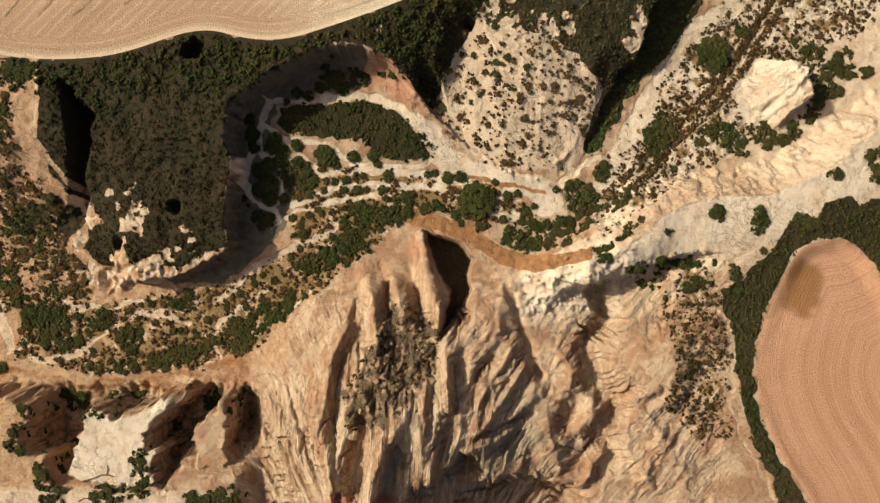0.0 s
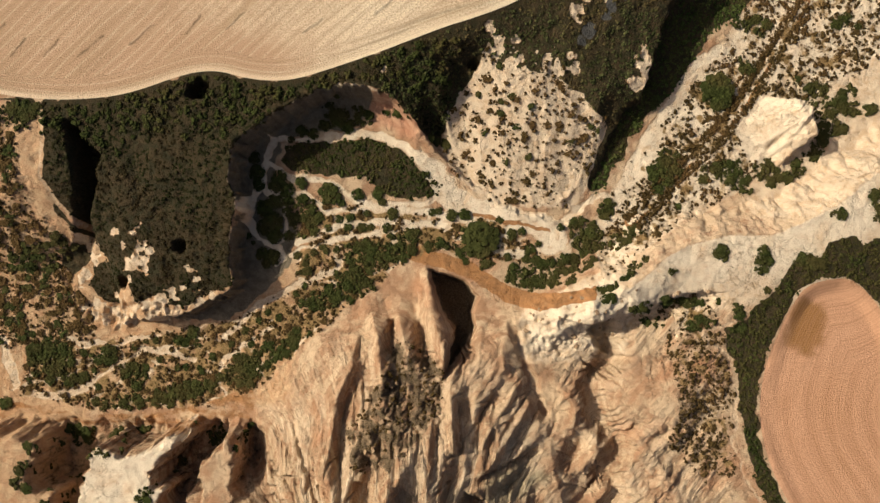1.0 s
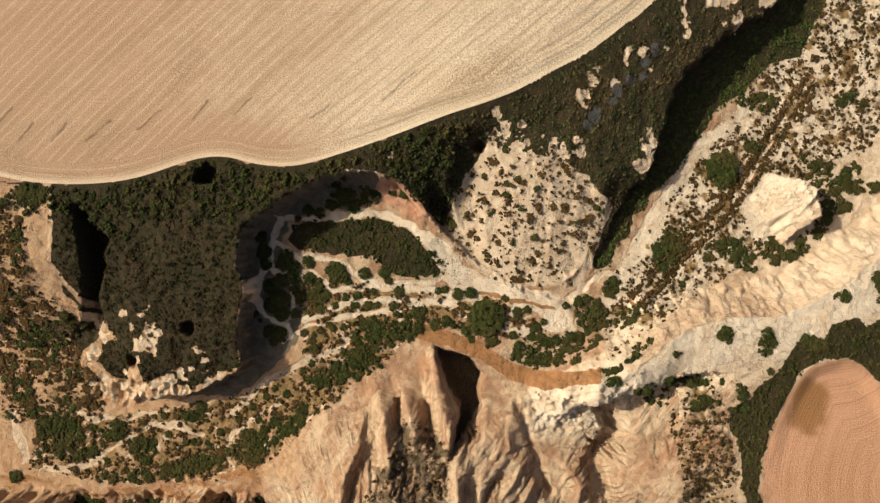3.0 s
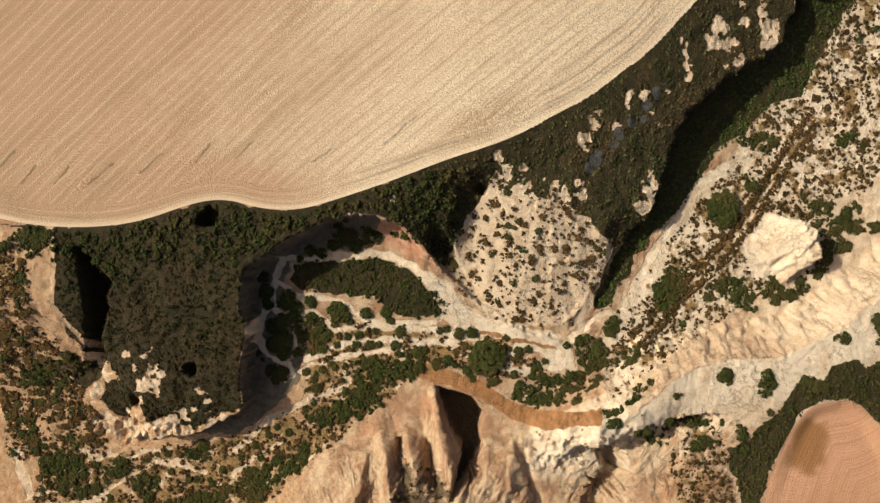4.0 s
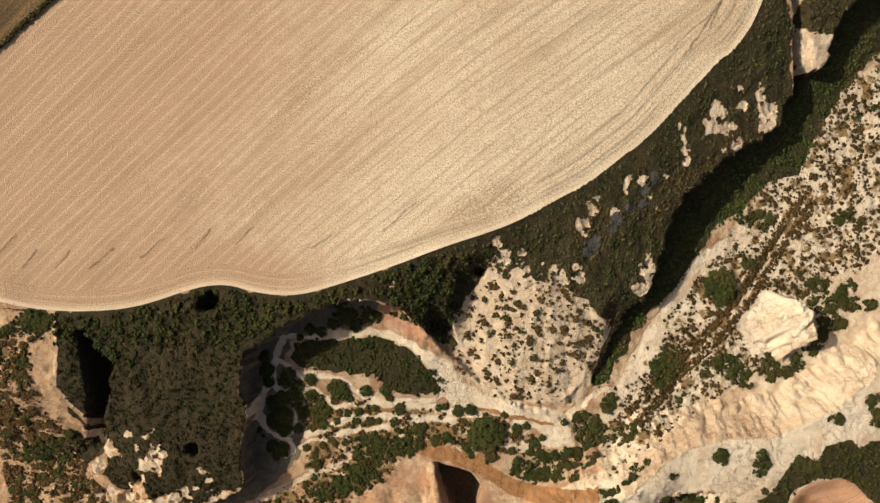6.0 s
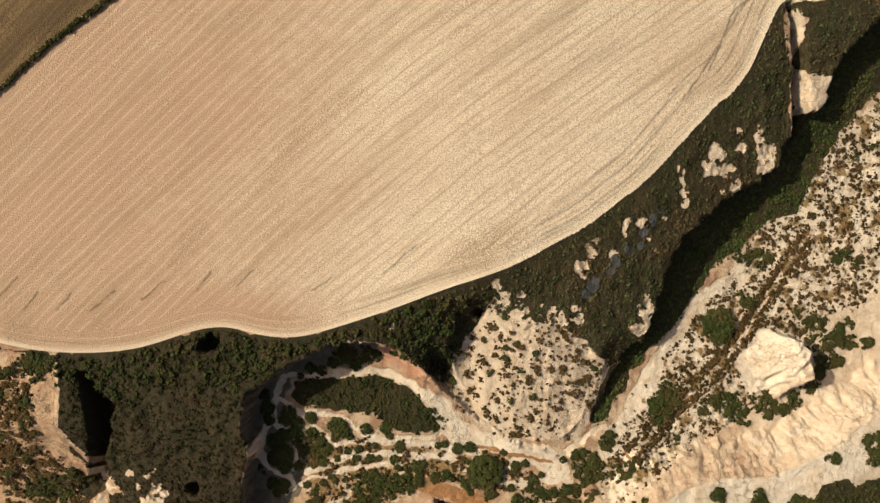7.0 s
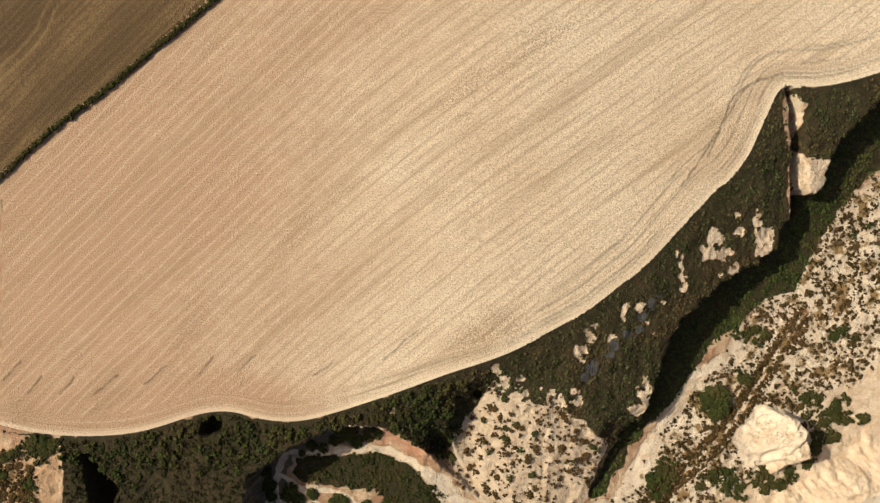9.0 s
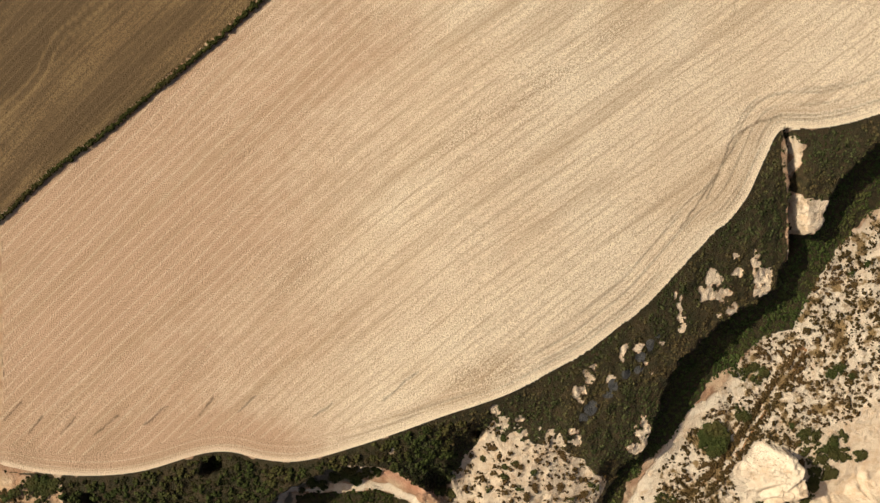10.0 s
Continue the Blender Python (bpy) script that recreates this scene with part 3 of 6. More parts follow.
THICKETS_FLAT = [
    [(32.5, 12.7), (35, 15.5), (38.7, 16.7), (40.2, 14.8), (37.4, 12.1), (34.3, 10.2)],
    [(30, 20.2), (32.5, 22.4), (34.6, 21.7), (33.4, 18.3), (30.6, 17.7)],
    [(43.1, 32.4), (46.2, 34.5), (49.3, 31.4), (48.9, 27.7), (46.2, 25.2), (43.1, 24), (42.5, 28)],
    [(61.3, 61.9), (66.2, 64.4), (70.9, 61.8), (68.9, 59.8), (65, 59.1)],
    [(60.6, 54.3), (63.7, 54.9), (65.5, 53), (64.7, 51.1), (62.2, 51.8)],
    [(66, 30.2), (69.7, 31), (72.4, 27.9), (71.5, 25.8), (68.4, 25.2), (66, 27.1)],
    [(58.6, 30.5), (62.3, 31.1), (62.9, 27.9), (66, 24.8), (64.7, 23.3), (59.8, 24.6), (56.1, 27.7), (54.3, 26.5), (53.7, 29.2)],
    [(83.5, 62.9), (86.5, 64.1), (87.7, 61.6), (85.3, 60.6)],
    [(29.9, -0.9), (34.9, 4.2), (39.9, 9.8), (38.4, 10.4), (33.7, 5.4), (28.7, 2.3)],
]
THICKETS_ROCK = [
    [(77.8, 47.9), (81.9, 48.6), (83, 46), (82.1, 42.9), (78.4, 42.9)],
    [(83, 46), (88.2, 48.1), (89.4, 46.3), (86.4, 44.3), (92.8, 43.8), (92.8, 41.2), (87, 41.8), (84.3, 41.6), (82.7, 43.5)],
    [(78.6, 42.9), (82.1, 42.9), (84.5, 39.7), (88.2, 38.8), (85.7, 37.1), (82, 35.9), (79.8, 36.6)],
    [(79.8, 36.6), (82, 35.9), (80.8, 31.4), (75.8, 27.6), (72.1, 25.2), (71.9, 28.9), (75.2, 31.4), (78.1, 34.8)],
]
THICKETS_BENCH = [
    [(53.3, 12.7), (55.1, 13.3), (56.8, 11.8), (56.8, 9.2), (54.5, 8.6), (52.7, 10.4)],
    [(61.3, 10.4), (63.9, 11.2), (66, 9.8), (65.3, 6.8), (62.7, 6.2), (60.9, 8)],
    [(76.8, 18.1), (79.1, 19.8), (80.8, 18.7), (79.7, 16.9)],
    [(42.7, 6.8), (44.5, 7.4), (45.6, 6.2), (43.9, 5.4)],
    [(56.8, -0.9), (59.7, -0.3), (60.3, -2.7), (58.5, -3.9)],
]
THICKETS = THICKETS_GULLY + THICKETS_OTHER + THICKETS_VALLEY + THICKETS_WEST + THICKETS_FLAT + THICKETS_ROCK + THICKETS_BENCH
SCORES = [  # deep furrow ends and wheel lines in the stubble
    [(-98.9, 53.7), (-95.1, 57.8)], [(-93.6, 51.2), (-90.6, 54.6)], [(-86.6, 51.1), (-83.2, 54.7)], [(-79.2, 51.0), (-74.2, 55.2)], [(-68.5, 53.2), (-63.5, 57.3)],
    [(-56.6, 55.5), (-53.7, 59.1)], [(-48.4, 56.3), (-44.8, 59.6)], [(-32.3, 55.4), (-28.6, 58.1)], [(-17.5, 59.1), (-10.6, 65.1)],
    [(65.9, 119.1), (60.2, 117.4), (55.6, 114.5), (52.3, 106.4), (50.3, 101.7)], [(44.3, 94.7), (48.3, 100.5), (53.4, 108.7), (57.9, 115.6)],
]
WHEEL_TRACK = [(-104, 112), (-97.5, 118.4), (-92.5, 122.4), (-88.4, 127.0), (-85.8, 133.3), (-79.3, 138.3), (-66, 150)]
DEAD_LONG = [[(-78.9, -46.3), (-76.8, -45.7), (-75.0, -44.9), (-73.6, -44.9), (-72.0, -45.2)], [(-73.8, -44.9), (-73.5, -43.7), (-73.6, -42.8)]]
DEAD_SHORT = [[(-80.2, -50.8), (-79.0, -50.1), (-76.4, -50.2)]]


# ---- tools ----
def smooth(a, b, v):
    s = np.clip((v - a) / (b - a), 0, 1)
    return s * s * (3 - 2 * s)


def hashed(ix, iy, seed):
    h = (ix.astype(np.int64) * 374761393 + iy.astype(np.int64) * 668265263 + seed * 974634777) & 0xFFFFFFFF
    h = ((h ^ (h >> 13)) * 1274126177) & 0xFFFFFFFF
    return (((h ^ (h >> 16)) & 0xFFFF) / 65535.0).astype(np.float32)


def gnoise(x, y, seed=0):
    """Gradient noise, about -1 to 1, one bump a unit."""
    x, y = np.asarray(x, np.float32), np.asarray(y, np.float32)
    ix, iy = np.floor(x), np.floor(y)
    fx, fy = x - ix, y - iy
    u, v = fx * fx * fx * (fx * (fx * 6 - 15) + 10), fy * fy * fy * (fy * (fy * 6 - 15) + 10)

    def corner(dx, dy):
        a = hashed(ix + dx, iy + dy, seed) * 2 * np.pi
        return np.cos(a) * (fx - dx) + np.sin(a) * (fy - dy)

    low = corner(0, 0) * (1 - u) + corner(1, 0) * u
    high = corner(0, 1) * (1 - u) + corner(1, 1) * u
    return 1.5 * (low * (1 - v) + high * v)


def fbm(x, y, seed=0, octaves=4):
    total, size = 0, 1.0
    for n in range(octaves):
        total = total + size * gnoise(x * 2**n, y * 2**n, seed + 17 * n)
        size *= 0.5
    return total


def ridged(x, y, seed=0):
    return 1 - np.abs(gnoise(x, y, seed)) * 1.6


def window(line, reach):
    """The part of the ground's grid within reach of a line."""
    xs, ys = [p[0] for p in line], [p[1] for p in line]
    i0, i1 = np.searchsorted(XS, (min(xs) - reach, max(xs) + reach))
    j0, j1 = np.searchsorted(YS, (min(ys) - reach, max(ys) + reach))
    return slice(j0, j1), slice(i0, i1)


def along(line, x, y, reach=0):
    """The distance from an open line of points, and how far along it (0 to 1) the nearest place is; with reach, only near it."""
    if reach:
        part, best, where = window(line, reach), np.full(x.shape, 99.0), np.zeros(x.shape)
        best[part], where[part] = along(line, x[part], y[part])
        return best, where
    best, where, n = np.full(x.shape, 1e9), np.zeros(x.shape), len(line) - 1
    for i in range(n):
        (ax, ay), (bx, by) = line[i], line[i + 1]
        ex, ey = bx - ax, by - ay
        s = np.clip(((x - ax) * ex + (y - ay) * ey) / (ex * ex + ey * ey + 1e-9), 0, 1)
        d = np.hypot(x - ax - s * ex, y - ay - s * ey)
        near = d < best
        best, where = np.where(near, d, best), np.where(near, (i + s) / n, where)
    return best, where


def outside(shape, x, y, reach=0):
    """The signed distance from a closed outline: minus inside; with reach, only near it."""
    if reach:
        part, found = window(shape, reach), np.full(x.shape, 99.0)
        found[part] = outside(shape, x[part], y[part])
        return found
    d = along(shape + shape[:1], x, y)[0]
    inside = np.zeros(x.shape, bool)
    for (ax, ay), (bx, by) in zip(shape, shape[1:] + shape[:1]):
        if ay != by:
            inside ^= ((ay > y) != (by > y)) & (x < (bx - ax) * (y - ay) / (by - ay) + ax)
    return np.where(inside, -d, d)


def curved(line, times=2):
    """An open line with its corners cut."""
    for _ in range(times):
        cut = [line[0]]
        for (ax, ay), (bx, by) in zip(line, line[1:]):
            cut += [(ax * 0.75 + bx * 0.25, ay * 0.75 + by * 0.25), (ax * 0.25 + bx * 0.75, ay * 0.25 + by * 0.75)]
        line = cut + [line[-1]]
    return line


def rounded(shape, times=2):
    """An outline or line with its corners cut, so that it runs in curves."""
    for _ in range(times):
        cut = []
        for (ax, ay), (bx, by) in zip(shape, shape[1:] + shape[:1]):
            cut += [(ax * 0.75 + bx * 0.25, ay * 0.75 + by * 0.25), (ax * 0.25 + bx * 0.75, ay * 0.25 + by * 0.75)]
        shape = cut
    return shape


# ---- relief ----
STEP = 0.28


def ruler(*stretches):
    """Grid lines: (from, to, step) one after another, then ever wider ones out to the horizon on both sides."""
    core = np.concatenate([np.arange(a, b, step) for a, b, step in stretches])
    far = 0.3 * np.cumsum(1.35 ** np.arange(1, 29))
    return np.concatenate([core[0] - far[::-1], core, core[-1] + far])


XS, YS = ruler((-112, 112, STEP)), ruler((-74, 20, 0.24), (20, 62, 0.3), (62, 128, 0.44), (128, 172, 1.0))
GX, GY = np.meshgrid(XS, YS)
WX, WY = GX + 0.7 * fbm(GX / 4, GY / 4, 3), GY + 0.7 * fbm(GX / 4, GY / 4, 4)  # ragged edges
NX, NY = GX + 0.25 * fbm(GX / 2, GY / 2, 5, 3), GY + 0.25 * fbm(GX / 2, GY / 2, 6, 3)

FIELD_NORTH, FIELD_EAST = rounded(FIELD_NORTH), rounded(FIELD_EAST)
to_north, to_east, to_west = outside(FIELD_NORTH, GX, GY), outside(FIELD_EAST, GX, GY), outside(FIELD_WEST, GX, GY)
rim = RIM_WEST + RIM_EAST + [(320, 150), (320, -400), (-400, -400), (-400, -9)]
to_rim = -outside(rim, WX, WY)  # plus inside the valley

field_level = -5.8 * smooth(-8, 88, GX)
floor_level = -10.9 - 0.03 * np.clip(GX + GY - 10, 0, 120) - 0.8 * smooth(0, 30, GX) - 0.1 * np.clip(5 - GY, 0, 30) * smooth(-15, -30, GX)
floor_level += 1.4 * smooth(16, 28, GY) * smooth(4, -10, GX) * smooth(-60, -50, GX) + 0.25 * fbm(GX / 9, GY / 9, 8)
away = np.maximum(to_north, 0)
fall = 0.05 + 0.29 * smooth(-24, -6, GX) - 0.17 * smooth(8, 24, GX)
upper = field_level - fall * away - (0.12 + 0.36 * smooth(-68, -84, GX)) * np.maximum(0, 26 - GY) * smooth(-20, -45, GX)
upper += (0.35 * fbm(GX / 6, GY / 6, 9) + 0.25 * ridged(GX / 3, GY / 3, 10)) * smooth(0.5, 5, to_north)
bowl = smooth(2.5, -4, outside(SLOPE_SCATTER, WX, WY, 8))
bowl = np.maximum(bowl, smooth(-8, -2, to_rim) * smooth(48, 40, GY) * smooth(-10, -4, GX) * smooth(46, 36, GX))
bowl_level = -11.8 + 0.25 * (GY - 18) - np.where(GX < 14, 0.011, 0.0085) * (GX - 14) ** 2 - 0.35 * (1 - ridged(WX / 5 + WY / 30, WY / 12, 12)) - 0.16 * (1 - ridged(WX / 2, WY / 5, 14))
upper = upper + (bowl_level - upper) * bowl
upper = np.where(upper > floor_level, upper, floor_level)

# the low side: valley floor, badland hill, white bench, shelves
low = floor_level + 0.12 * fbm(GX / 2, GY / 2, 13)
talus = np.exp(-np.maximum(to_rim, 0) / 2.5)
low += (1.3 + 3.0 * smooth(-28, -18, GX) * smooth(-3, -10, GX)) * talus * smooth(-5, 3, GY) * smooth(30, 22, GX)
low += (1.0 + 3.0 * smooth(40, 56, GY)) * np.exp(-np.maximum(to_rim, 0) / 5.5) * smooth(24, 32, GX) * smooth(12, 26, GY)
lift = 0.45 * np.maximum(0, -2 - GY)
lift = np.where(lift > 17, 17 + (lift - 17) * 0.1, lift)
axis = np.exp(-(((GX + 15) / np.where(GX < -15, 24, 25)) ** 2))
theta, radius = np.arctan2(GX + 15, GY + 92), np.hypot(GX + 15, GY + 92)
bend = theta + 0.045 * gnoise(GX / 15, GY / 15, 20)
bend2 = bend + 0.010 * gnoise(GX / 4, GY / 4, 28)
rills = 3.0 * ridged(bend * 15, radius / 55, 21) + 1.8 * ridged(bend2 * 33, radius / 26, 22) + 1.2
hill = lift * axis
hill_here = smooth(0.3, 4.5, hill)
smooth_flank = 0.15 + 0.85 * np.maximum(smooth(-27, -21, GX), smooth(-27, -34, GY))
hill += (0.2 * rills - 0.8 + 0.32 * ridged(bend2 * 75, radius / 20, 23)) * hill_here * smooth_flank
hill += (0.5 * fbm(GX / 5, GY / 7, 26, 4) + 0.12 * fbm(GX / 0.9, GY / 0.9, 27, 2)) * hill_here


def crests(lines, seed):
    """Sharp crests along lines, with slanting side spurs."""
    total = np.zeros(GX.shape)
    for n, (line, tall, wide) in enumerate(lines):
        size = sum(math.dist(a, b) for a, b in zip(line, line[1:]))
        off, at_line = along(line, GX + 0.4 * (NX - GX), GY + 0.4 * (NY - GY), 12)
        ends = smooth(-0.02, 0.25, at_line) * smooth(1.02, 0.8, at_line)
        u = np.clip(off / (wide * 1.35), 0, 1)
        spur = ridged((at_line * size - 0.8 * off) / 1.5, off * 0.12 + 9.7 * n, seed) - 0.5
        total += (1.15 * tall * (1 - u) + 1.5 * spur * u * (1 - u) * (u < 1)) * (0.45 + 0.55 * ends)
    return total


hill += crests(CRESTS_NORTH + CRESTS_SOUTH, 71)
# the western flank: one even face that ends in a scarp on its east
fan_off, fan_at = along(curved(FAN_EDGE), GX + 0.5 * (NX - GX), GY + 0.5 * (NY - GY), 24)
fan_side = GX - np.interp(GY, [p[1] for p in FAN_EDGE[::-1]], [p[0] for p in FAN_EDGE[::-1]])
hill += 3.4 * np.where(fan_side < 0, np.clip(1 - fan_off / 17, 0, 1), np.clip(1 - fan_off / 1.3, 0, 1)) * smooth(-0.05, 0.25, fan_at)
scree = smooth(0.8, -1.0, outside(SCREE, WX, WY, 8) + 0.8 * fbm(GX / 4, GY / 4, 24))
hill += scree * hill_here * (0.5 * fbm((WX + 0.6 * WY) / 1.6, (WY - 0.6 * WX) / 1.6, 25, 3) + 0.6 * fbm(WX / 3, WY / 3, 29))
to_bench, bench_at = along(BENCH_RIDGE, WX, WY)
north_of_bench = GY - np.interp(GX, [p[0] for p in BENCH_RIDGE], [p[1] for p in BENCH_RIDGE])
crest = np.interp(GX, [14, 20, 27, 42, 48, 57, 69, 83, 104], [-10, -8, -4.6, -5.1, -6.3, -7.0, -7.6, -7.7, -9])
south_level = np.interp(GX, [20, 48], [-12.6, -9.8])
south_level = south_level + (np.maximum(crest - 0.08 * to_bench, -9.6) - south_level) * smooth(42, 54, GX) + 0.3 * fbm(GX / 8, GY / 8, 30)
base = np.where(north_of_bench > 0, low, low + (south_level - low) * smooth(12, 26, GX))
face = np.interp(GX, [24, 40, 52, 90], [9, 9, 6.5, 7]) * (1 + 0.25 * fbm(GX / 6, GY / 6, 35))
bench = (crest - base) * np.where(north_of_bench > 0, np.clip(1.05 - to_bench / face, 0, 1), np.exp(-((to_bench / np.interp(GX, [24, 34, 44, 52], [4, 5.5, 8, 11])) ** 4)))
bench = np.where(crest > base, bench, 0)
south = base + bench
mound = np.exp(-(((GX - 41) / 10) ** 2 + ((GY + 20) / 8) ** 2))
below = GY < np.interp(GX, [p[0] for p in SCARP], [p[1] for p in SCARP]) - 1
rough = below * (1 - 0.8 * mound) * smooth(14, 26, GX) * smooth(4, -6, GY - 0.4 * (GX - 30)) * smooth(62, 52, GX)
ca, sa = math.cos(radians(52)), math.sin(radians(52))
ru, rv = GX * ca + GY * sa, -GX * sa + GY * ca
wobble = gnoise(GX / 10, GY / 10, 31)
south += rough * (0.9 * ridged((rv + 2 * wobble) / 7, ru / 20, 32) + 0.5 * ridged((rv + wobble) / 2.8, ru / 10, 33) + 0.3 * fbm(GX / 1.5, GY / 1.5, 34, 3) - 1.0)
south += 3.4 * np.exp(-(((GX - 41) / 9) ** 2 + ((GY + 22) / 8) ** 2))
crag = smooth(10, 16, GX) * smooth(40, 32, GX) * smooth(3, -1, GY - 0.5 * (GX - 20)) * smooth(-17, -9, GY)
south += crag * (1.1 * fbm(WX / 5, WY / 5, 36, 3) + 0.3 * ridged(WX / 3.4, WY / 2.4, 37) + 0.3 * fbm(GX / 1.0, GY / 1.0, 38, 3) + 0.8)
south = south + hill
south += crests(CRESTS_EAST, 72)
for line, deep, wide in GULLIES:
    off, at_line = along(curved(line), NX + 0.5 * (WX - GX), NY + 0.5 * (WY - GY), 12)
    south -= deep * smooth(wide * 1.3, 0.2, off) * smooth(-0.05, 0.3, at_line) * smooth(1.05, 0.75, at_line)
to_scarp, scarp_at = along(SCARP, WX, WY, 12)
below = GY < np.interp(GX, [p[0] for p in SCARP], [p[1] for p in SCARP])
south -= np.where(below, 2.8, 0) * smooth(5.0, 0.3, to_scarp) * smooth(0, 0.2, scarp_at)
to_gorge = along(rounded(GORGE, 1)[:-4], WX, WY, 15)[0]
south -= 3.4 * np.exp(-((to_gorge / 1.9) ** 2))
south -= 4.5 * smooth(0.6, -1.0, outside(HOLE, NX, NY, 8))
south -= 7.0 * smooth(0.5, -1.0, outside(PIT, NX, NY, 8))
# The cast shadow at the southern end, put into the shape.
south -= 7 * smooth(1.0, -3.5, outside(SHADOW_HOLLOW, WX, WY, 8))
prow = np.exp(-(((GX + 7.5 + 0.28 * (GY - 6)) / 2.2) ** 2)) * smooth(9, 4, GY) * smooth(-22, -8, GY)
south += 2.0 * prow


def rained_on(h, soft, rounds, power):
    """Running water cuts branching gullies: drainage runs to the lowest neighbour and digs by its amount and fall."""
    ny, nx = h.shape
    steps = [(a, b) for a in (-1, 0, 1) for b in (-1, 0, 1) if a or b]
    favour = [1 + 0.35 * gnoise(np.arange(nx)[None, :] / 3 + 31 * n, np.arange(ny)[:, None] / 3, 90 + n) for n in range(8)]
    cell = np.arange(ny * nx).reshape(ny, nx)
    area = np.ones((ny, nx))
    for n in range(rounds):
        wide = np.pad(h, 1, mode="edge")
        best, goal = np.zeros(h.shape), cell.copy()
        lowest = np.full(h.shape, 1e9)
        for (a, b), f in zip(steps, favour):
            near = wide[1 + a : 1 + a + ny, 1 + b : 1 + b + nx]
            fall = (h - near) * f / (STEP * math.hypot(a, b))
            better = fall > best
            best = np.where(better, fall, best)
            goal = np.where(better, cell + a * nx + b, goal)
            lowest = np.minimum(lowest, near)
        inside = (goal >= 0) & (goal < ny * nx) & (goal != cell)
        area = 1 + np.bincount(goal[inside], area[inside], ny * nx).reshape(ny, nx)
        h = h - soft * np.minimum(power * np.sqrt(area) * best, 0.4 * np.maximum(h - lowest, 0))
        h = np.where((best <= 0) & (soft > 0.1), lowest + 0.004, h)
        if n % 3 == 0:
            blur = (wide[:-2, 1:-1] + wide[2:, 1:-1] + wide[1:-1, :-2] + wide[1:-1, 2:]) / 4
            h = h + soft * 0.02 * (blur - np.pad(wide[1:-1, 1:-1], 0)) * (best > 0)
    return h, area


badland = (slice(int(np.searchsorted(YS, -73)), int(np.searchsorted(YS, 34))), slice(int(np.searchsorted(XS, -52)), int(np.searchsorted(XS, 104))))
soft = np.maximum(hill_here * (0.15 + 0.85 * np.maximum(smooth(-27, -21, GX), smooth(-27, -34, GY))), rough) * (1 - 0.6 * crag)
soft = np.maximum(soft, 0.2 * np.exp(-((to_bench / 9) ** 2)) * smooth(34, 42, GX))
south += 0.1 * fbm(GX / 1.6, GY / 1.6, 98, 3) * np.exp(-((to_bench / 9) ** 2)) * smooth(34, 42, GX)
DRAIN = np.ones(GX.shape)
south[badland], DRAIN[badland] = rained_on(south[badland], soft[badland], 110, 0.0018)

# shelves in the south-west, with gullies between them
corner = smooth(-42, -47, GX) * smooth(-26.6, -30.4, GY + 1.7 * fbm(GX / 5, GY / 5, 40) + 0.8 * ridged(GX / 3, GY / 9, 78))
gully = -16.0 + 0.8 * fbm(GX / 4, GY / 4, 41) + 0.5 * ridged(GX / 2.5, GY / 6, 39)
for shape, level, wide in ((SHELF, -4.2, 1.0), (WEST_SPUR, -5.5, 1.2), (FIN, -6.0, 1.6)):
    top = level + 0.25 * fbm(GX / 5, GY / 5, 42)
    ragged = outside(shape, WX, WY, 8) + 0.5 * (1 - ridged(GX / 2.2, GY / 3.5, 44)) + 0.5 * fbm(GX / 1.5, GY / 1.5, 45)
    gully = gully + (top - gully) * smooth(wide * 0.9, -wide * 0.5, ragged - 0.6)
gully = np.maximum(gully, -5.0 - 1.3 * np.maximum(0, GY + 49.5 - 4.5 * smooth(-63, -58, GX + 1.5 * fbm(GX / 3, GY / 3, 79))) + 0.2 * fbm(GX / 3, GY / 3, 43))
south = south + (gully - south) * corner

pin = smooth(0.3, -0.5, outside(PINNACLE, NX, NY, 8) + 0.4 * (0.6 - ridged(GX / 2.6, GY / 2.6, 56)) + 0.2 * fbm(GX, GY, 65, 2))
pin_top = -15.2 + 7.3 * np.clip((GX + 0.15 * (GY - 37) - 61) / 13, 0, 1) ** 1.8 - 0.35 * np.maximum(0, 36 - GY) - 0.6 * np.maximum(0, GY - 40.5) + 0.25 * fbm(GX / 4, GY / 4, 45) - 1.1 * smooth(67, 72, GX - 0.5 * (GY - 37)) * (1 - ridged((GX - GY) / 2.4, (GX + GY) / 9, 46)) + 0.14 * smooth(66, 72, GX) * fbm(GX / 1.2, GY / 1.2, 52)
south = south + np.maximum(pin_top - south, 0) * pin
south += (0.15 * ridged((GX - GY) / 5, (GX + GY) / 14, 47) + 0.04 * fbm(GX, GY, 48)) * smooth(40, 48, GX) * smooth(2, 12, GY)

cliff = smooth(-0.1, 0.75, to_rim + 0.35 * fbm(GX / 1.3, GY / 1.3, 49))
HEIGHT = upper + (south - upper) * cliff
cleft = smooth(0.2, -1.4, outside(RAVINE, NX, NY, 8))
HEIGHT = HEIGHT + np.minimum(0, np.maximum(HEIGHT - 7.0, -10.5 + 0.6 * fbm(GX / 3, GY / 3, 73)) - HEIGHT) * cleft
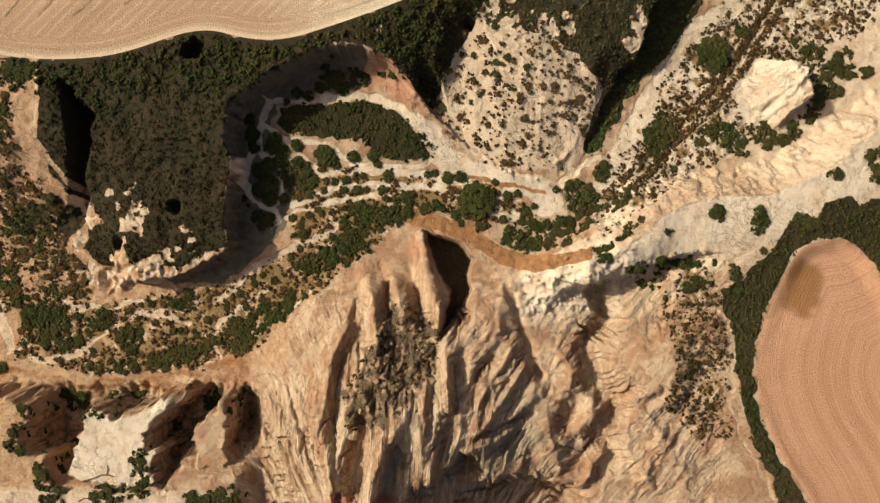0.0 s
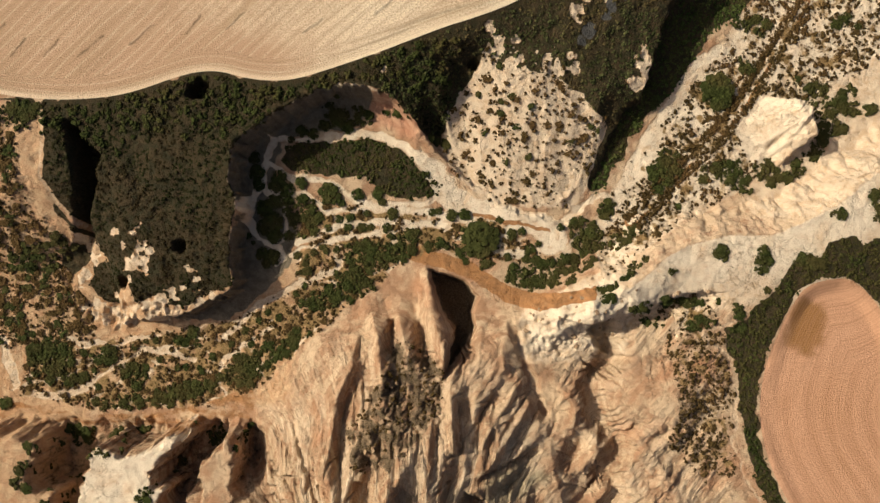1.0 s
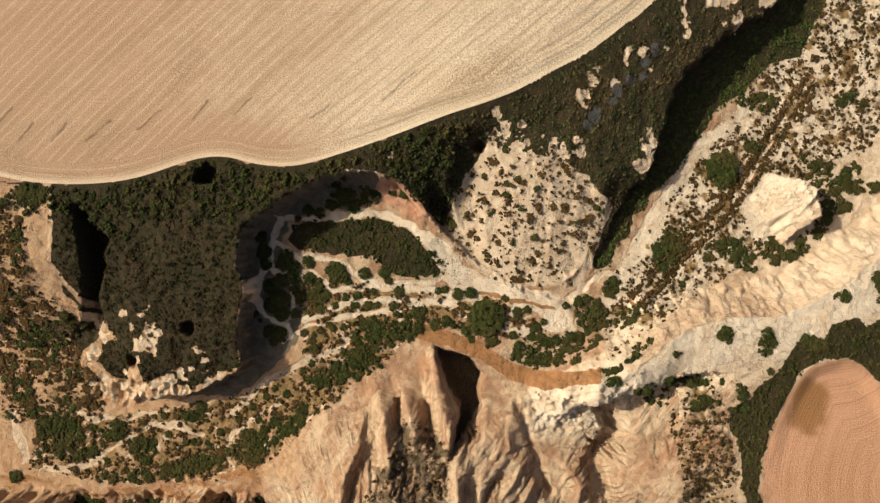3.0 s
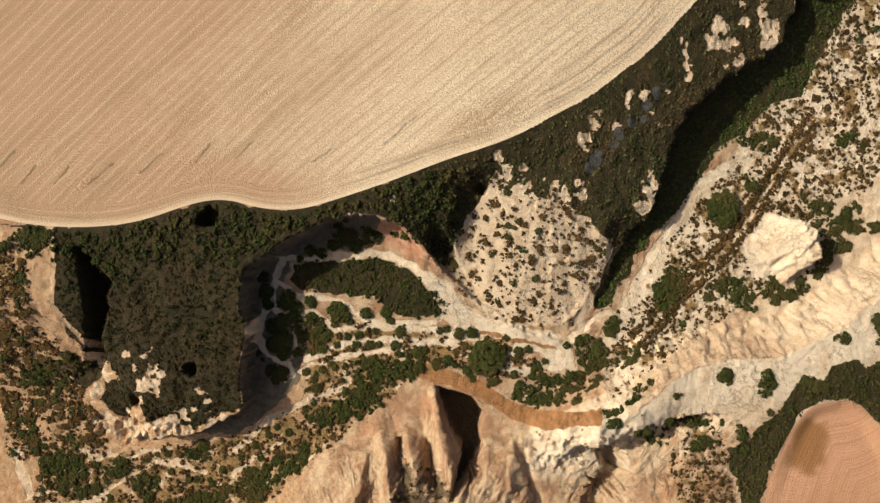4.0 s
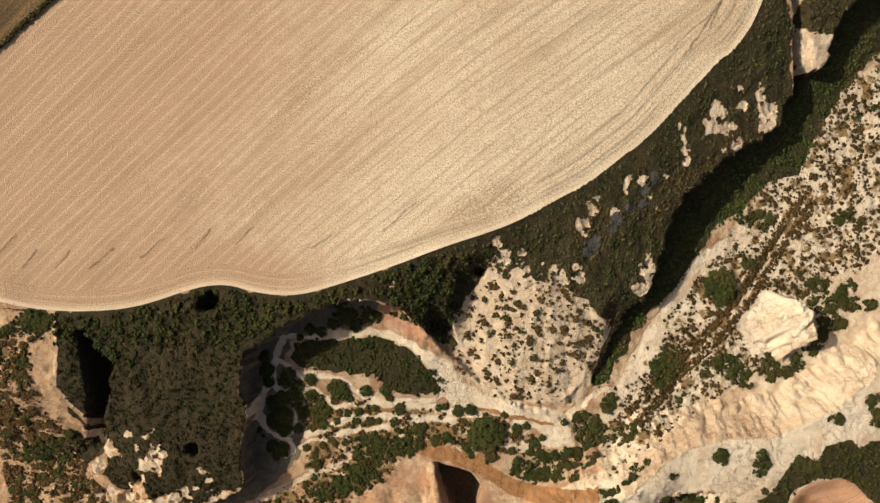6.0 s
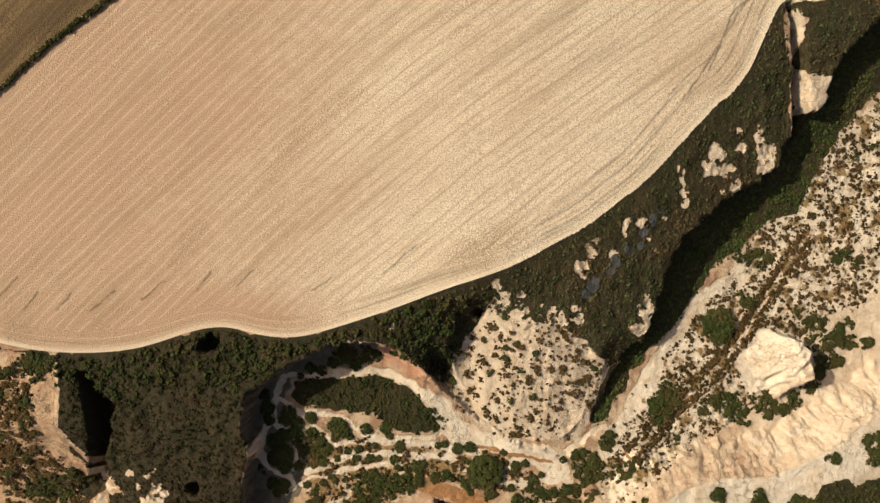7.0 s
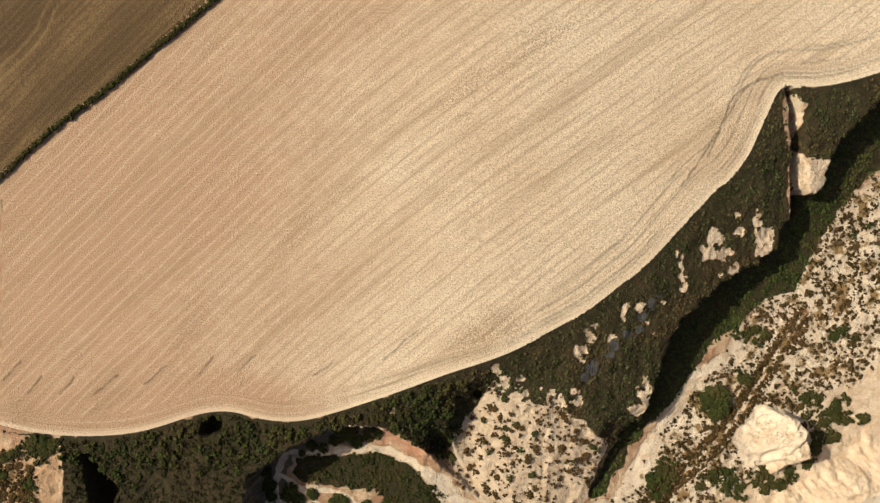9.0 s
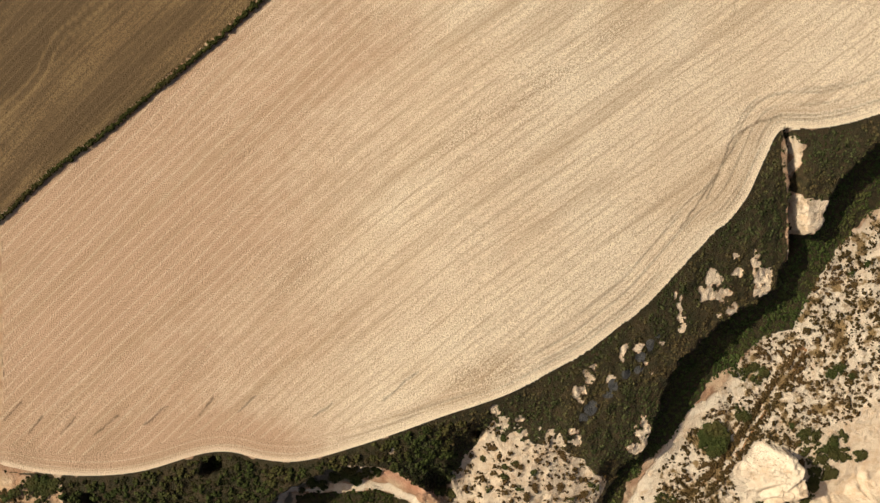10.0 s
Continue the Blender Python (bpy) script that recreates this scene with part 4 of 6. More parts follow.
# a steep-walled cleft up to the field: sheer on the west, a bare ramp on the east
to_notch, notch_at = along(NOTCH, NX, NY, 12)
notch_side = NX - np.interp(NY, [p[1] for p in NOTCH[::-1]], [p[0] for p in NOTCH[::-1]])
ramp_width = 1.2 + 2.4 * notch_at
cut = np.where(notch_side < 0, smooth(0.9, 0.3, to_notch), np.clip(1.1 - to_notch / ramp_width, 0, 1))
HEIGHT -= cut * (2.0 + 4.0 * notch_at) * smooth(8, 3, to_notch) * smooth(-0.5, 0.5, to_north)
for px, py, pr, deep in ((-54.5, 44.1, 2.6, 3.5), (-59.5, 11.5, 1.6, 2.5), (-73.5, 4.0, 2.0, 4.0), (2.2, 50.5, 1.6, 3.0)):
    HEIGHT -= deep * smooth(pr, pr * 0.5, np.hypot(WX - px, WY - py))
bluff = smooth(1.0, -1.0, outside(BLUFF, WX, WY, 8))
HEIGHT += bluff * (1.0 * ridged(WX / 2.3, WY / 2.9, 53) + 0.3 * fbm(GX / 1.2, GY / 1.6, 54, 2) - 0.9)
HEIGHT += 0.05 * fbm(GX * 1.1, GY * 1.1, 50, 2) * smooth(-0.5, 0.5, np.minimum(to_north, np.minimum(to_east, to_west)))
open_land = np.minimum(np.minimum(to_north, to_east), to_west)
edge = np.maximum(np.abs(GX) - 108, np.maximum(-70 - GY, GY - 168))
HEIGHT = HEIGHT + (np.where(GY < 20, -9, -3) - HEIGHT) * smooth(6, 60, edge) * smooth(-1, 1, open_land)
flat_east = -10 - 0.03 * (GX - 66)
HEIGHT = np.where(to_east < 0, HEIGHT + (flat_east - HEIGHT) * smooth(0, -4, to_east), HEIGHT)
HEIGHT = np.where(to_north < 0, field_level, HEIGHT)
HEIGHT = np.where(to_west < 0, 0.2, HEIGHT)


# bare rocky patches in the scrub
bare = np.full(GX.shape, 9.0)
for bx, by, br in BARE_WEST + BARE_NORTH:
    part = window([(bx, by)], 8)
    x, y = (WX + 0.5 * (WX - GX))[part], (WY + 0.5 * (WY - GY))[part]
    bare[part] = np.minimum(bare[part], (np.hypot(x - bx, y - by) - br) / br)
bare += 0.75 * gnoise(GX / 1.7, GY / 1.7, 58) + 0.45 * gnoise(GX / 0.7, GY / 0.7, 110) + 0.1
HEIGHT += smooth(0.5, -0.4, bare) * (0.35 * fbm(GX / 3.0, GY / 3.0, 74, 3) + 0.3 * ridged((GX + GY) / 2.2, (GX - GY) / 5, 75) - 0.2)

# hard beds stand out as ledges
ledges = np.maximum.reduce([0.35 * np.exp(-((to_bench / 9) ** 2)) * smooth(36, 46, GX), crag, 0.8 * pin * smooth(67, 71, GX), 0.8 * smooth(0.3, -0.3, bare),
                            np.where((notch_side > 0) & (to_notch < 4), 1.0, 0), bluff])
bed = 0.75
level = HEIGHT / bed + 0.5 * fbm(GX / 9, GY / 9, 76, 2) + 0.35 * fbm(GX / 2, GY / 2, 77, 2)
stepped = HEIGHT + (smooth(0.55, 1.0, level - np.floor(level)) - (level - np.floor(level))) * bed
HEIGHT = HEIGHT + (stepped - HEIGHT) * 0.4 * np.clip(ledges, 0, 1) * smooth(-0.5, 0.5, np.minimum(to_north, to_east))

# crumbling rock wherever the ground is steep
steep = np.hypot(*np.gradient(HEIGHT, YS, XS))
HEIGHT += 0.24 * smooth(0.6, 1.6, steep) * fbm(GX / 1.1, GY / 1.1, 51, 2)
steep = np.hypot(*np.gradient(HEIGHT, YS, XS))


def ground_at(x, y):
    """The ground's height at places inside the finely built part."""
    i = np.clip(np.searchsorted(XS, x) - 1, 0, len(XS) - 2)
    j = np.clip(np.searchsorted(YS, y) - 1, 0, len(YS) - 2)
    u, v = (x - XS[i]) / (XS[i + 1] - XS[i]), (y - YS[j]) / (YS[j + 1] - YS[j])
    return (HEIGHT[j, i] * (1 - u) + HEIGHT[j, i + 1] * u) * (1 - v) + (HEIGHT[j + 1, i] * (1 - u) + HEIGHT[j + 1, i + 1] * u) * v


# ---- materials ----
def material(name, rough=0.9):
    m = bpy.data.materials.new(name)
    m.use_nodes = True
    b = m.node_tree.nodes["Principled BSDF"]
    b.inputs["Roughness"].default_value = rough
    b.inputs["Specular IOR Level"].default_value = 0.2
    return m, m.node_tree, b


def node(tree, kind, **values):
    n = tree.nodes.new(kind)
    for key, value in values.items():
        n.inputs[key.replace("_", " ")].default_value = value
    return n


def grain(tree, coords, scale, detail=4.0, rough=0.6):
    n = node(tree, "ShaderNodeTexNoise", Scale=scale, Detail=detail, Roughness=rough)
    tree.links.new(coords, n.inputs["Vector"])
    return n.outputs["Fac"]


def ramp(tree, value, low, high, a=0.0, b=1.0):
    n = node(tree, "ShaderNodeMapRange")
    n.interpolation_type = "SMOOTHSTEP"
    for key, v in (("From Min", low), ("From Max", high), ("To Min", a), ("To Max", b)):
        n.inputs[key].default_value = v
    tree.links.new(value, n.inputs["Value"])
    return n.outputs["Result"]


def sums(tree, kind, a, b):
    n = tree.nodes.new("ShaderNodeMath")
    n.operation = kind
    for slot, v in zip(n.inputs, (a, b)):
        if isinstance(v, (int, float)):
            slot.default_value = v
        else:
            tree.links.new(v, slot)
    return n.outputs[0]


def blend(tree, fac, a, b, kind="MIX"):
    n = tree.nodes.new("ShaderNodeMix")
    n.data_type, n.blend_type = "RGBA", kind
    for slot, v in ((n.inputs[0], fac), (n.inputs[6], a), (n.inputs[7], b)):
        if isinstance(v, (int, float)):
            slot.default_value = v
        elif isinstance(v, tuple):
            slot.default_value = (*v, 1)
        else:
            tree.links.new(v, slot)
    return n.outputs[2]


def bump(tree, b, height, far, strength=1.0):
    n = node(tree, "ShaderNodeBump", Strength=strength, Distance=far)
    tree.links.new(height, n.inputs["Height"])
    tree.links.new(n.outputs["Normal"], b.inputs["Normal"])


def attribute(tree, name):
    n = tree.nodes.new("ShaderNodeAttribute")
    n.attribute_name = name
    return n


def ground_material():
    m, t, b = material("eroded_ground", 0.95)
    at = t.nodes.new("ShaderNodeTexCoord").outputs["Object"]
    cover = t.nodes.new("ShaderNodeSeparateColor")
    t.links.new(attribute(t, "cover").outputs["Color"], cover.inputs["Color"])
    more = t.nodes.new("ShaderNodeSeparateColor")
    t.links.new(attribute(t, "soil").outputs["Color"], more.inputs["Color"])
    broad, mid, fine = grain(t, at, 0.09), grain(t, at, 0.55, 6, 0.65), grain(t, at, 3.2, 4, 0.75)
    # marl and clay: cream, with pink and ochre beds
    beds = node(t, "ShaderNodeMapping", Scale=(0.12, 0.12, 0.9))
    t.links.new(at, beds.inputs["Vector"])
    strata = grain(t, beds.outputs["Vector"], 1.0, 5, 0.65)
    c = blend(t, ramp(t, strata, 0.4, 0.6), (0.425, 0.255, 0.15), (0.63, 0.47, 0.305))
    c = blend(t, ramp(t, broad, 0.5, 0.7, 0, 0.6), c, (0.47, 0.24, 0.13))
    c = blend(t, ramp(t, mid, 0.52, 0.72, 0, 0.45), c, (0.36, 0.24, 0.14))

    # rills: streaks down the slope; 'flow' holds metres across (x) and along (y) it, 'clay' red clay (r), grey marl (g), rilled land (b)
    flow = t.nodes.new("ShaderNodeSeparateXYZ")
    t.links.new(attribute(t, "flow").outputs["Vector"], flow.inputs["Vector"])
    clay = t.nodes.new("ShaderNodeSeparateColor")
    t.links.new(attribute(t, "clay").outputs["Color"], clay.inputs["Color"])

    def streaks(across, length, shift):
        v = t.nodes.new("ShaderNodeCombineXYZ")
        t.links.new(sums(t, "MULTIPLY", flow.outputs["X"], 1 / across), v.inputs["X"])
        t.links.new(sums(t, "MULTIPLY", flow.outputs["Y"], 1 / length), v.inputs["Y"])
        v.inputs["Z"].default_value = shift
        return grain(t, v.outputs["Vector"], 1.0, 3.0)

    rill, hair = streaks(2.2, 18, 2.0), streaks(0.8, 9, 7.0)
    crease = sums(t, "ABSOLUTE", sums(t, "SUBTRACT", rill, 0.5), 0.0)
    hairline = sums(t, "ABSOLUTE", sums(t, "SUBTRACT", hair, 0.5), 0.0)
    rilled = sums(t, "MULTIPLY", clay.outputs["Blue"], ramp(t, mid, 0.3, 0.6, 0.25, 1.0))
    c = blend(t, sums(t, "MULTIPLY", rilled, ramp(t, streaks(3, 26, 4.0), 0.45, 0.58, 0, 0.85)), c, (0.75, 0.61, 0.43))
    # Creases and hairlines are darker, along the same lines that the bump cuts.
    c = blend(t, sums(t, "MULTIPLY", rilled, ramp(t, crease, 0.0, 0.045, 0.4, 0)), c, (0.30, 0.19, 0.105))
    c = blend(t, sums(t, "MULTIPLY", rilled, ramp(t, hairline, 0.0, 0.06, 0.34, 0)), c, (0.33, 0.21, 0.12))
    # Darkened in the colour along gully channels, by how much drains there.
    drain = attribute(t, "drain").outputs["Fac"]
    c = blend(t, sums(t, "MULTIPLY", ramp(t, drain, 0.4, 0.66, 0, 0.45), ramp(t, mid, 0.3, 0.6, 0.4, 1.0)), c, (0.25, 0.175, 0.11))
    c = blend(t, clay.outputs["Green"], c, (0.36, 0.31, 0.20))
    c = blend(t, clay.outputs["Red"], c, (0.56, 0.24, 0.15))

    def masked(value, low=0.35, high=0.65):
        wobbly = sums(t, "ADD", value, sums(t, "MULTIPLY", sums(t, "SUBTRACT", mid, 0.5), 0.9))
        return ramp(t, wobbly, low, high)

    tan = blend(t, ramp(t, mid, 0.35, 0.65), (0.49, 0.29, 0.155), (0.60, 0.42, 0.255))
    c = blend(t, masked(cover.outputs["Green"]), c, tan)
    white = blend(t, ramp(t, mid, 0.4, 0.68), (0.74, 0.605, 0.435), (0.635, 0.465, 0.30))
    c = blend(t, masked(cover.outputs["Red"]), c, white)
    chalk = blend(t, ramp(t, mid, 0.5, 0.75), (0.81, 0.70, 0.53), (0.69, 0.53, 0.365))
    c = blend(t, sums(t, "MULTIPLY", ramp(t, cover.outputs["Red"], 1.05, 1.4), ramp(t, grain(t, at, 0.2, 5), 0.32, 0.55)), c, chalk)
    torn = sums(t, "ABSOLUTE", sums(t, "SUBTRACT", grain(t, at, 0.32, 6, 0.6), 0.5), 0.0)
    cracks = sums(t, "MULTIPLY", ramp(t, torn, 0.0, 0.022, 1, 0), ramp(t, broad, 0.38, 0.6))
    c = blend(t, sums(t, "MULTIPLY", cracks, 0.22), c, (0.30, 0.21, 0.13))
    rust = blend(t, ramp(t, mid, 0.35, 0.65), (0.44, 0.22, 0.09), (0.33, 0.175, 0.08))
    c = blend(t, masked(cover.outputs["Blue"]), c, rust)
    grass = blend(t, ramp(t, fine, 0.35, 0.65), (0.34, 0.22, 0.10), (0.22, 0.155, 0.065))
    c = blend(t, masked(flow.outputs["Z"], 0.42, 0.62), c, grass)
    # Scree; the same dark colour also stands for shade painted into the pit.
    scree = blend(t, ramp(t, fine, 0.4, 0.6), (0.11, 0.083, 0.048), (0.25, 0.18, 0.112))
    c = blend(t, masked(more.outputs["Green"]), c, scree)
    # Plant litter under scrub; this colour also carries painted shade by cliffs and clefts.
    litter_and_shade = blend(t, ramp(t, mid, 0.35, 0.65), (0.034, 0.032, 0.014), (0.064, 0.045, 0.021))
    c = blend(t, masked(more.outputs["Red"]), c, litter_and_shade)
    # Grey-blue marl, with its shade included in the dark colour.
    c = blend(t, masked(attribute(t, "shaded_marl").outputs["Fac"]), c, (0.085, 0.085, 0.08))
    # Grey-brown tone: the cliff's shade put into the ground colour.
    cliff_shade = blend(t, ramp(t, mid, 0.35, 0.65), (0.15, 0.128, 0.088), (0.22, 0.182, 0.13))
    c = blend(t, masked(more.outputs["Blue"]), c, cliff_shade)
    c = blend(t, ramp(t, fine, 0.3, 0.75, 0.0, 0.35), c, blend(t, 1.0, c, (0.62, 0.56, 0.5), "MULTIPLY"))
    t.links.new(c, b.inputs["Base Color"])
    cut = sums(t, "MULTIPLY", rilled, sums(t, "ADD", ramp(t, crease, 0.0, 0.14, 0, 0.8), ramp(t, hairline, 0.0, 0.16, 0, 0.8)))
    stones = sums(t, "MULTIPLY", more.outputs["Green"], sums(t, "MULTIPLY", fine, 1.2))
    bump(t, b, sums(t, "ADD", sums(t, "ADD", sums(t, "MULTIPLY", sums(t, "MULTIPLY", mid, 1.3), ramp(t, cover.outputs["Red"], 0.2, 0.8, 1.0, 0.25)), cut), sums(t, "ADD", stones, sums(t, "SUBTRACT", sums(t, "MULTIPLY", fine, 0.95), sums(t, "MULTIPLY", cracks, 0.5)))), 0.4, 0.9)
    return m


def crop_material(name, pale, warm, dark, stained_dim, spacing, furrow, speck):
    """Stubble or tilled earth in rows; 'rows' holds metres across them (x), along them (y) and the bare rim (z);
    another layer the darker earth and light fall-off.
    """
    m, t, b = material(name, 0.95)
    at = t.nodes.new("ShaderNodeTexCoord").outputs["Object"]
    rows = t.nodes.new("ShaderNodeSeparateXYZ")
    t.links.new(attribute(t, "rows").outputs["Vector"], rows.inputs["Vector"])
    stain_and_falloff = attribute(t, "stain_and_falloff").outputs["Fac"]
    marks = t.nodes.new("ShaderNodeSeparateColor")  # score lines (r), pale wheelings (g), grass and clods (b)
    t.links.new(attribute(t, "marks").outputs["Color"], marks.inputs["Color"])

    def stretched(across, length, detail=3.0, shift=0.0):
        v = t.nodes.new("ShaderNodeCombineXYZ")
        t.links.new(sums(t, "MULTIPLY", rows.outputs["X"], 1 / across), v.inputs["X"])
        t.links.new(sums(t, "MULTIPLY", rows.outputs["Y"], 1 / length), v.inputs["Y"])
        v.inputs["Z"].default_value = shift
        return grain(t, v.outputs["Vector"], 1.0, detail)

    wide, thin, wander = stretched(spacing * 2.5, 70, 3, 3.0), stretched(spacing * 0.24, 13, 3, 5.0), stretched(spacing * 3, 40, 2, 12.0)
    here = stretched(spacing * 1.2, 14, 3, 21.0)
    phase = sums(t, "FRACT", sums(t, "ADD", sums(t, "MULTIPLY", rows.outputs["X"], 1 / spacing), sums(t, "MULTIPLY", wander, 1.6)), 0.0)
    off = sums(t, "ABSOLUTE", sums(t, "SUBTRACT", phase, 0.5), 0.0)
    line = sums(t, "MULTIPLY", ramp(t, off, 0.02, 0.2, 1, 0), ramp(t, here, 0.36, 0.58))
    ridge = ramp(t, off, 0.36, 0.47)
    broad, mid, fine = grain(t, at, 0.03, 4), grain(t, at, 0.4, 4), grain(t, at, 2.7, 3, 0.8)
    c = blend(t, ramp(t, broad, 0.40, 0.62), pale, warm)
    c = blend(t, ramp(t, sums(t, "ADD", stain_and_falloff, sums(t, "MULTIPLY", sums(t, "SUBTRACT", mid, 0.5), 0.6)), 0.1, 0.95), c, stained_dim)
    c = blend(t, ramp(t, wide, 0.48, 0.66, 0, 0.42), c, dark)
    c = blend(t, sums(t, "MULTIPLY", ridge, 0.2), c, tuple(min(1, v * 1.25) for v in pale))
    c = blend(t, sums(t, "MULTIPLY", line, furrow), c, dark)
    c = blend(t, ramp(t, thin, 0.48, 0.7, 0, 0.34), c, dark)
    c = blend(t, ramp(t, fine, 0.44, 0.62, 0, speck), c, dark)
    c = blend(t, sums(t, "MULTIPLY", marks.outputs["Red"], ramp(t, mid, 0.3, 0.6, 0.4, 0.8)), c, tuple(0.3 * v for v in dark))
    c = blend(t, sums(t, "MULTIPLY", marks.outputs["Green"], 0.3), c, tuple(min(1, v * 1.5) for v in pale))
    c = blend(t, sums(t, "MULTIPLY", marks.outputs["Blue"], ramp(t, fine, 0.42, 0.58)), c, tuple(0.8 * v for v in dark))
    c = blend(t, sums(t, "MULTIPLY", rows.outputs["Z"], 0.55), c, tuple(min(1, v * 1.06) for v in pale))
    t.links.new(c, b.inputs["Base Color"])
    relief = sums(t, "ADD", sums(t, "SUBTRACT", sums(t, "MULTIPLY", line, -0.12), sums(t, "MULTIPLY", marks.outputs["Red"], 0.3)), sums(t, "ADD", sums(t, "MULTIPLY", fine, 1.5), sums(t, "MULTIPLY", thin, -0.35)))
    bump(t, b, relief, 0.35, 0.9)
    return m


def foliage_material(name, dark, light, dry):
    m, t, b = material(name, 0.85)
    b.inputs["Specular IOR Level"].default_value = 0.05
    at = t.nodes.new("ShaderNodeTexCoord").outputs["Object"]
    island = t.nodes.new("ShaderNodeNewGeometry").outputs["Random Per Island"]
    each = t.nodes.new("ShaderNodeObjectInfo").outputs["Random"]
    world_at = t.nodes.new("ShaderNodeNewGeometry").outputs["Position"]
    c = blend(t, island, dark, light)
    c = blend(t, ramp(t, grain(t, world_at, 0.07, 4, 0.7), 0.44, 0.60, 0, 0.9), c, dry)
    c = blend(t, ramp(t, grain(t, world_at, 0.3, 3), 0.55, 0.66, 0, 0.6), c, tuple(1.3 * v for v in light))
    c = blend(t, ramp(t, each, 0.4, 1.0, 0, 0.35), c, dry)
    c = blend(t, ramp(t, grain(t, at, 2.2, 3), 0.35, 0.7, 0, 0.5), c, dark)
    t.links.new(c, b.inputs["Base Color"])
    bump(t, b, grain(t, at, 5.0, 3), 0.25)
    return m


def plain_material(name, a, c2, scale, rough=0.85):
    m, t, b = material(name, rough)
    at = t.nodes.new("ShaderNodeTexCoord").outputs["Object"]
    t.links.new(blend(t, ramp(t, grain(t, at, scale, 5), 0.35, 0.65), a, c2), b.inputs["Base Color"])
    bump(t, b, grain(t, at, scale * 3, 4), 0.05)
    return m


GROUND = ground_material()
STUBBLE = crop_material("straw_stubble", (0.87, 0.735, 0.53), (0.80, 0.65, 0.455), (0.42, 0.285, 0.165), (0.555, 0.37, 0.243), 1.95, 0.44, 0.62)
TILLED = crop_material("tilled_pink_earth", (0.66, 0.38, 0.235), (0.61, 0.34, 0.20), (0.40, 0.205, 0.10), (0.31, 0.155, 0.055), 0.75, 0.32, 0.3)
PASTURE = crop_material("dry_grass", (0.25, 0.168, 0.078), (0.20, 0.128, 0.06), (0.09, 0.06, 0.027), (0.13, 0.085, 0.04), 1.5, 0.5, 0.65)
CHANNEL = foliage_material("channel_leaves", (0.028, 0.042, 0.011), (0.085, 0.112, 0.032), (0.090, 0.085, 0.030))
NORTH_SCRUB = foliage_material("margin_scrub_leaves", (0.036, 0.044, 0.015), (0.090, 0.098, 0.038), (0.125, 0.085, 0.039))
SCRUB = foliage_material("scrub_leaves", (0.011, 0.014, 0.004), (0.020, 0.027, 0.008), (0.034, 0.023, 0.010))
DRYBUSH = foliage_material("dry_shrub_leaves", (0.046, 0.031, 0.011), (0.092, 0.062, 0.023), (0.118, 0.070, 0.028))
BUSH = foliage_material("bush_leaves", (0.022, 0.029, 0.008), (0.052, 0.064, 0.018), (0.074, 0.062, 0.022))
HEDGE = foliage_material("hedge_leaves", (0.026, 0.032, 0.008), (0.075, 0.078, 0.022), (0.09, 0.075, 0.026))
BARK = plain_material("bark", (0.10, 0.07, 0.045), (0.18, 0.13, 0.09), 6)
DEADWOOD = plain_material("weathered_wood", (0.09, 0.07, 0.05), (0.16, 0.125, 0.09), 5)
ROCK = plain_material("marl_rock", (0.36, 0.25, 0.15), (0.25, 0.17, 0.105), 1.2)


# ---- ground and fields ----
def mesh_from(name, points, faces, mat):
    me = bpy.data.meshes.new(name)
    points, faces = np.asarray(points, np.float32), np.asarray(faces, np.int32)
    sides = faces.shape[1]
    me.vertices.add(len(points))
    me.vertices.foreach_set("co", points.ravel())
    me.loops.add(faces.size)
    me.loops.foreach_set("vertex_index", faces.ravel())
    me.polygons.add(len(faces))
    me.polygons.foreach_set("loop_start", np.arange(0, faces.size, sides, dtype=np.int32))
    me.update(calc_edges=True)
    me.materials.append(mat)
    return me


def store(me, name, values):
    layer = me.attributes.new(name, "FLOAT_COLOR", "POINT")
    data = np.ones((len(values), 4), np.float32)
    data[:, :3] = values
    layer.data.foreach_set("color", data.ravel())


# grid corners near a field's edge slide onto it, so that the edge runs clean
MX, MY = GX.copy(), GY.copy()
for away_from in (to_north, to_east, to_west):
    gy, gx = np.gradient(away_from, YS, XS)
    size = np.hypot(gx, gy) + 1e-6
    near = (np.abs(away_from) < 0.2) & (np.abs(GX) < 112) & (GY > -74) & (GY < 172)
    MX -= np.where(near, away_from * gx / size, 0)
    MY -= np.where(near, away_from * gy / size, 0)
rows_n, cols_n = GX.shape
index = np.arange(rows_n * cols_n).reshape(rows_n, cols_n)
quads = np.stack([index[:-1, :-1], index[:-1, 1:], index[1:, 1:], index[1:, :-1]], -1).reshape(-1, 4)
spots = np.stack([MX, MY, HEIGHT], -1).reshape(-1, 3)


def middle(values):
    return (values[:-1, :-1] + values[:-1, 1:] + values[1:, 1:] + values[1:, :-1]).ravel() / 4


owner = np.zeros(len(quads), int)
for k, away_from in ((1, to_north), (2, to_east), (3, to_west)):
    owner[middle(away_from) < 0] = k


def sheet(name, k, mat, label, category):
    mine = quads[owner == k]
    used, faces = np.unique(mine, return_inverse=True)
    me = mesh_from(name, spots[used], faces.reshape(-1, 4), mat)
    me.polygons.foreach_set("use_smooth", np.ones(len(mine), bool))
    return tagged(new(name, me), label, category, kind="structure"), me, used


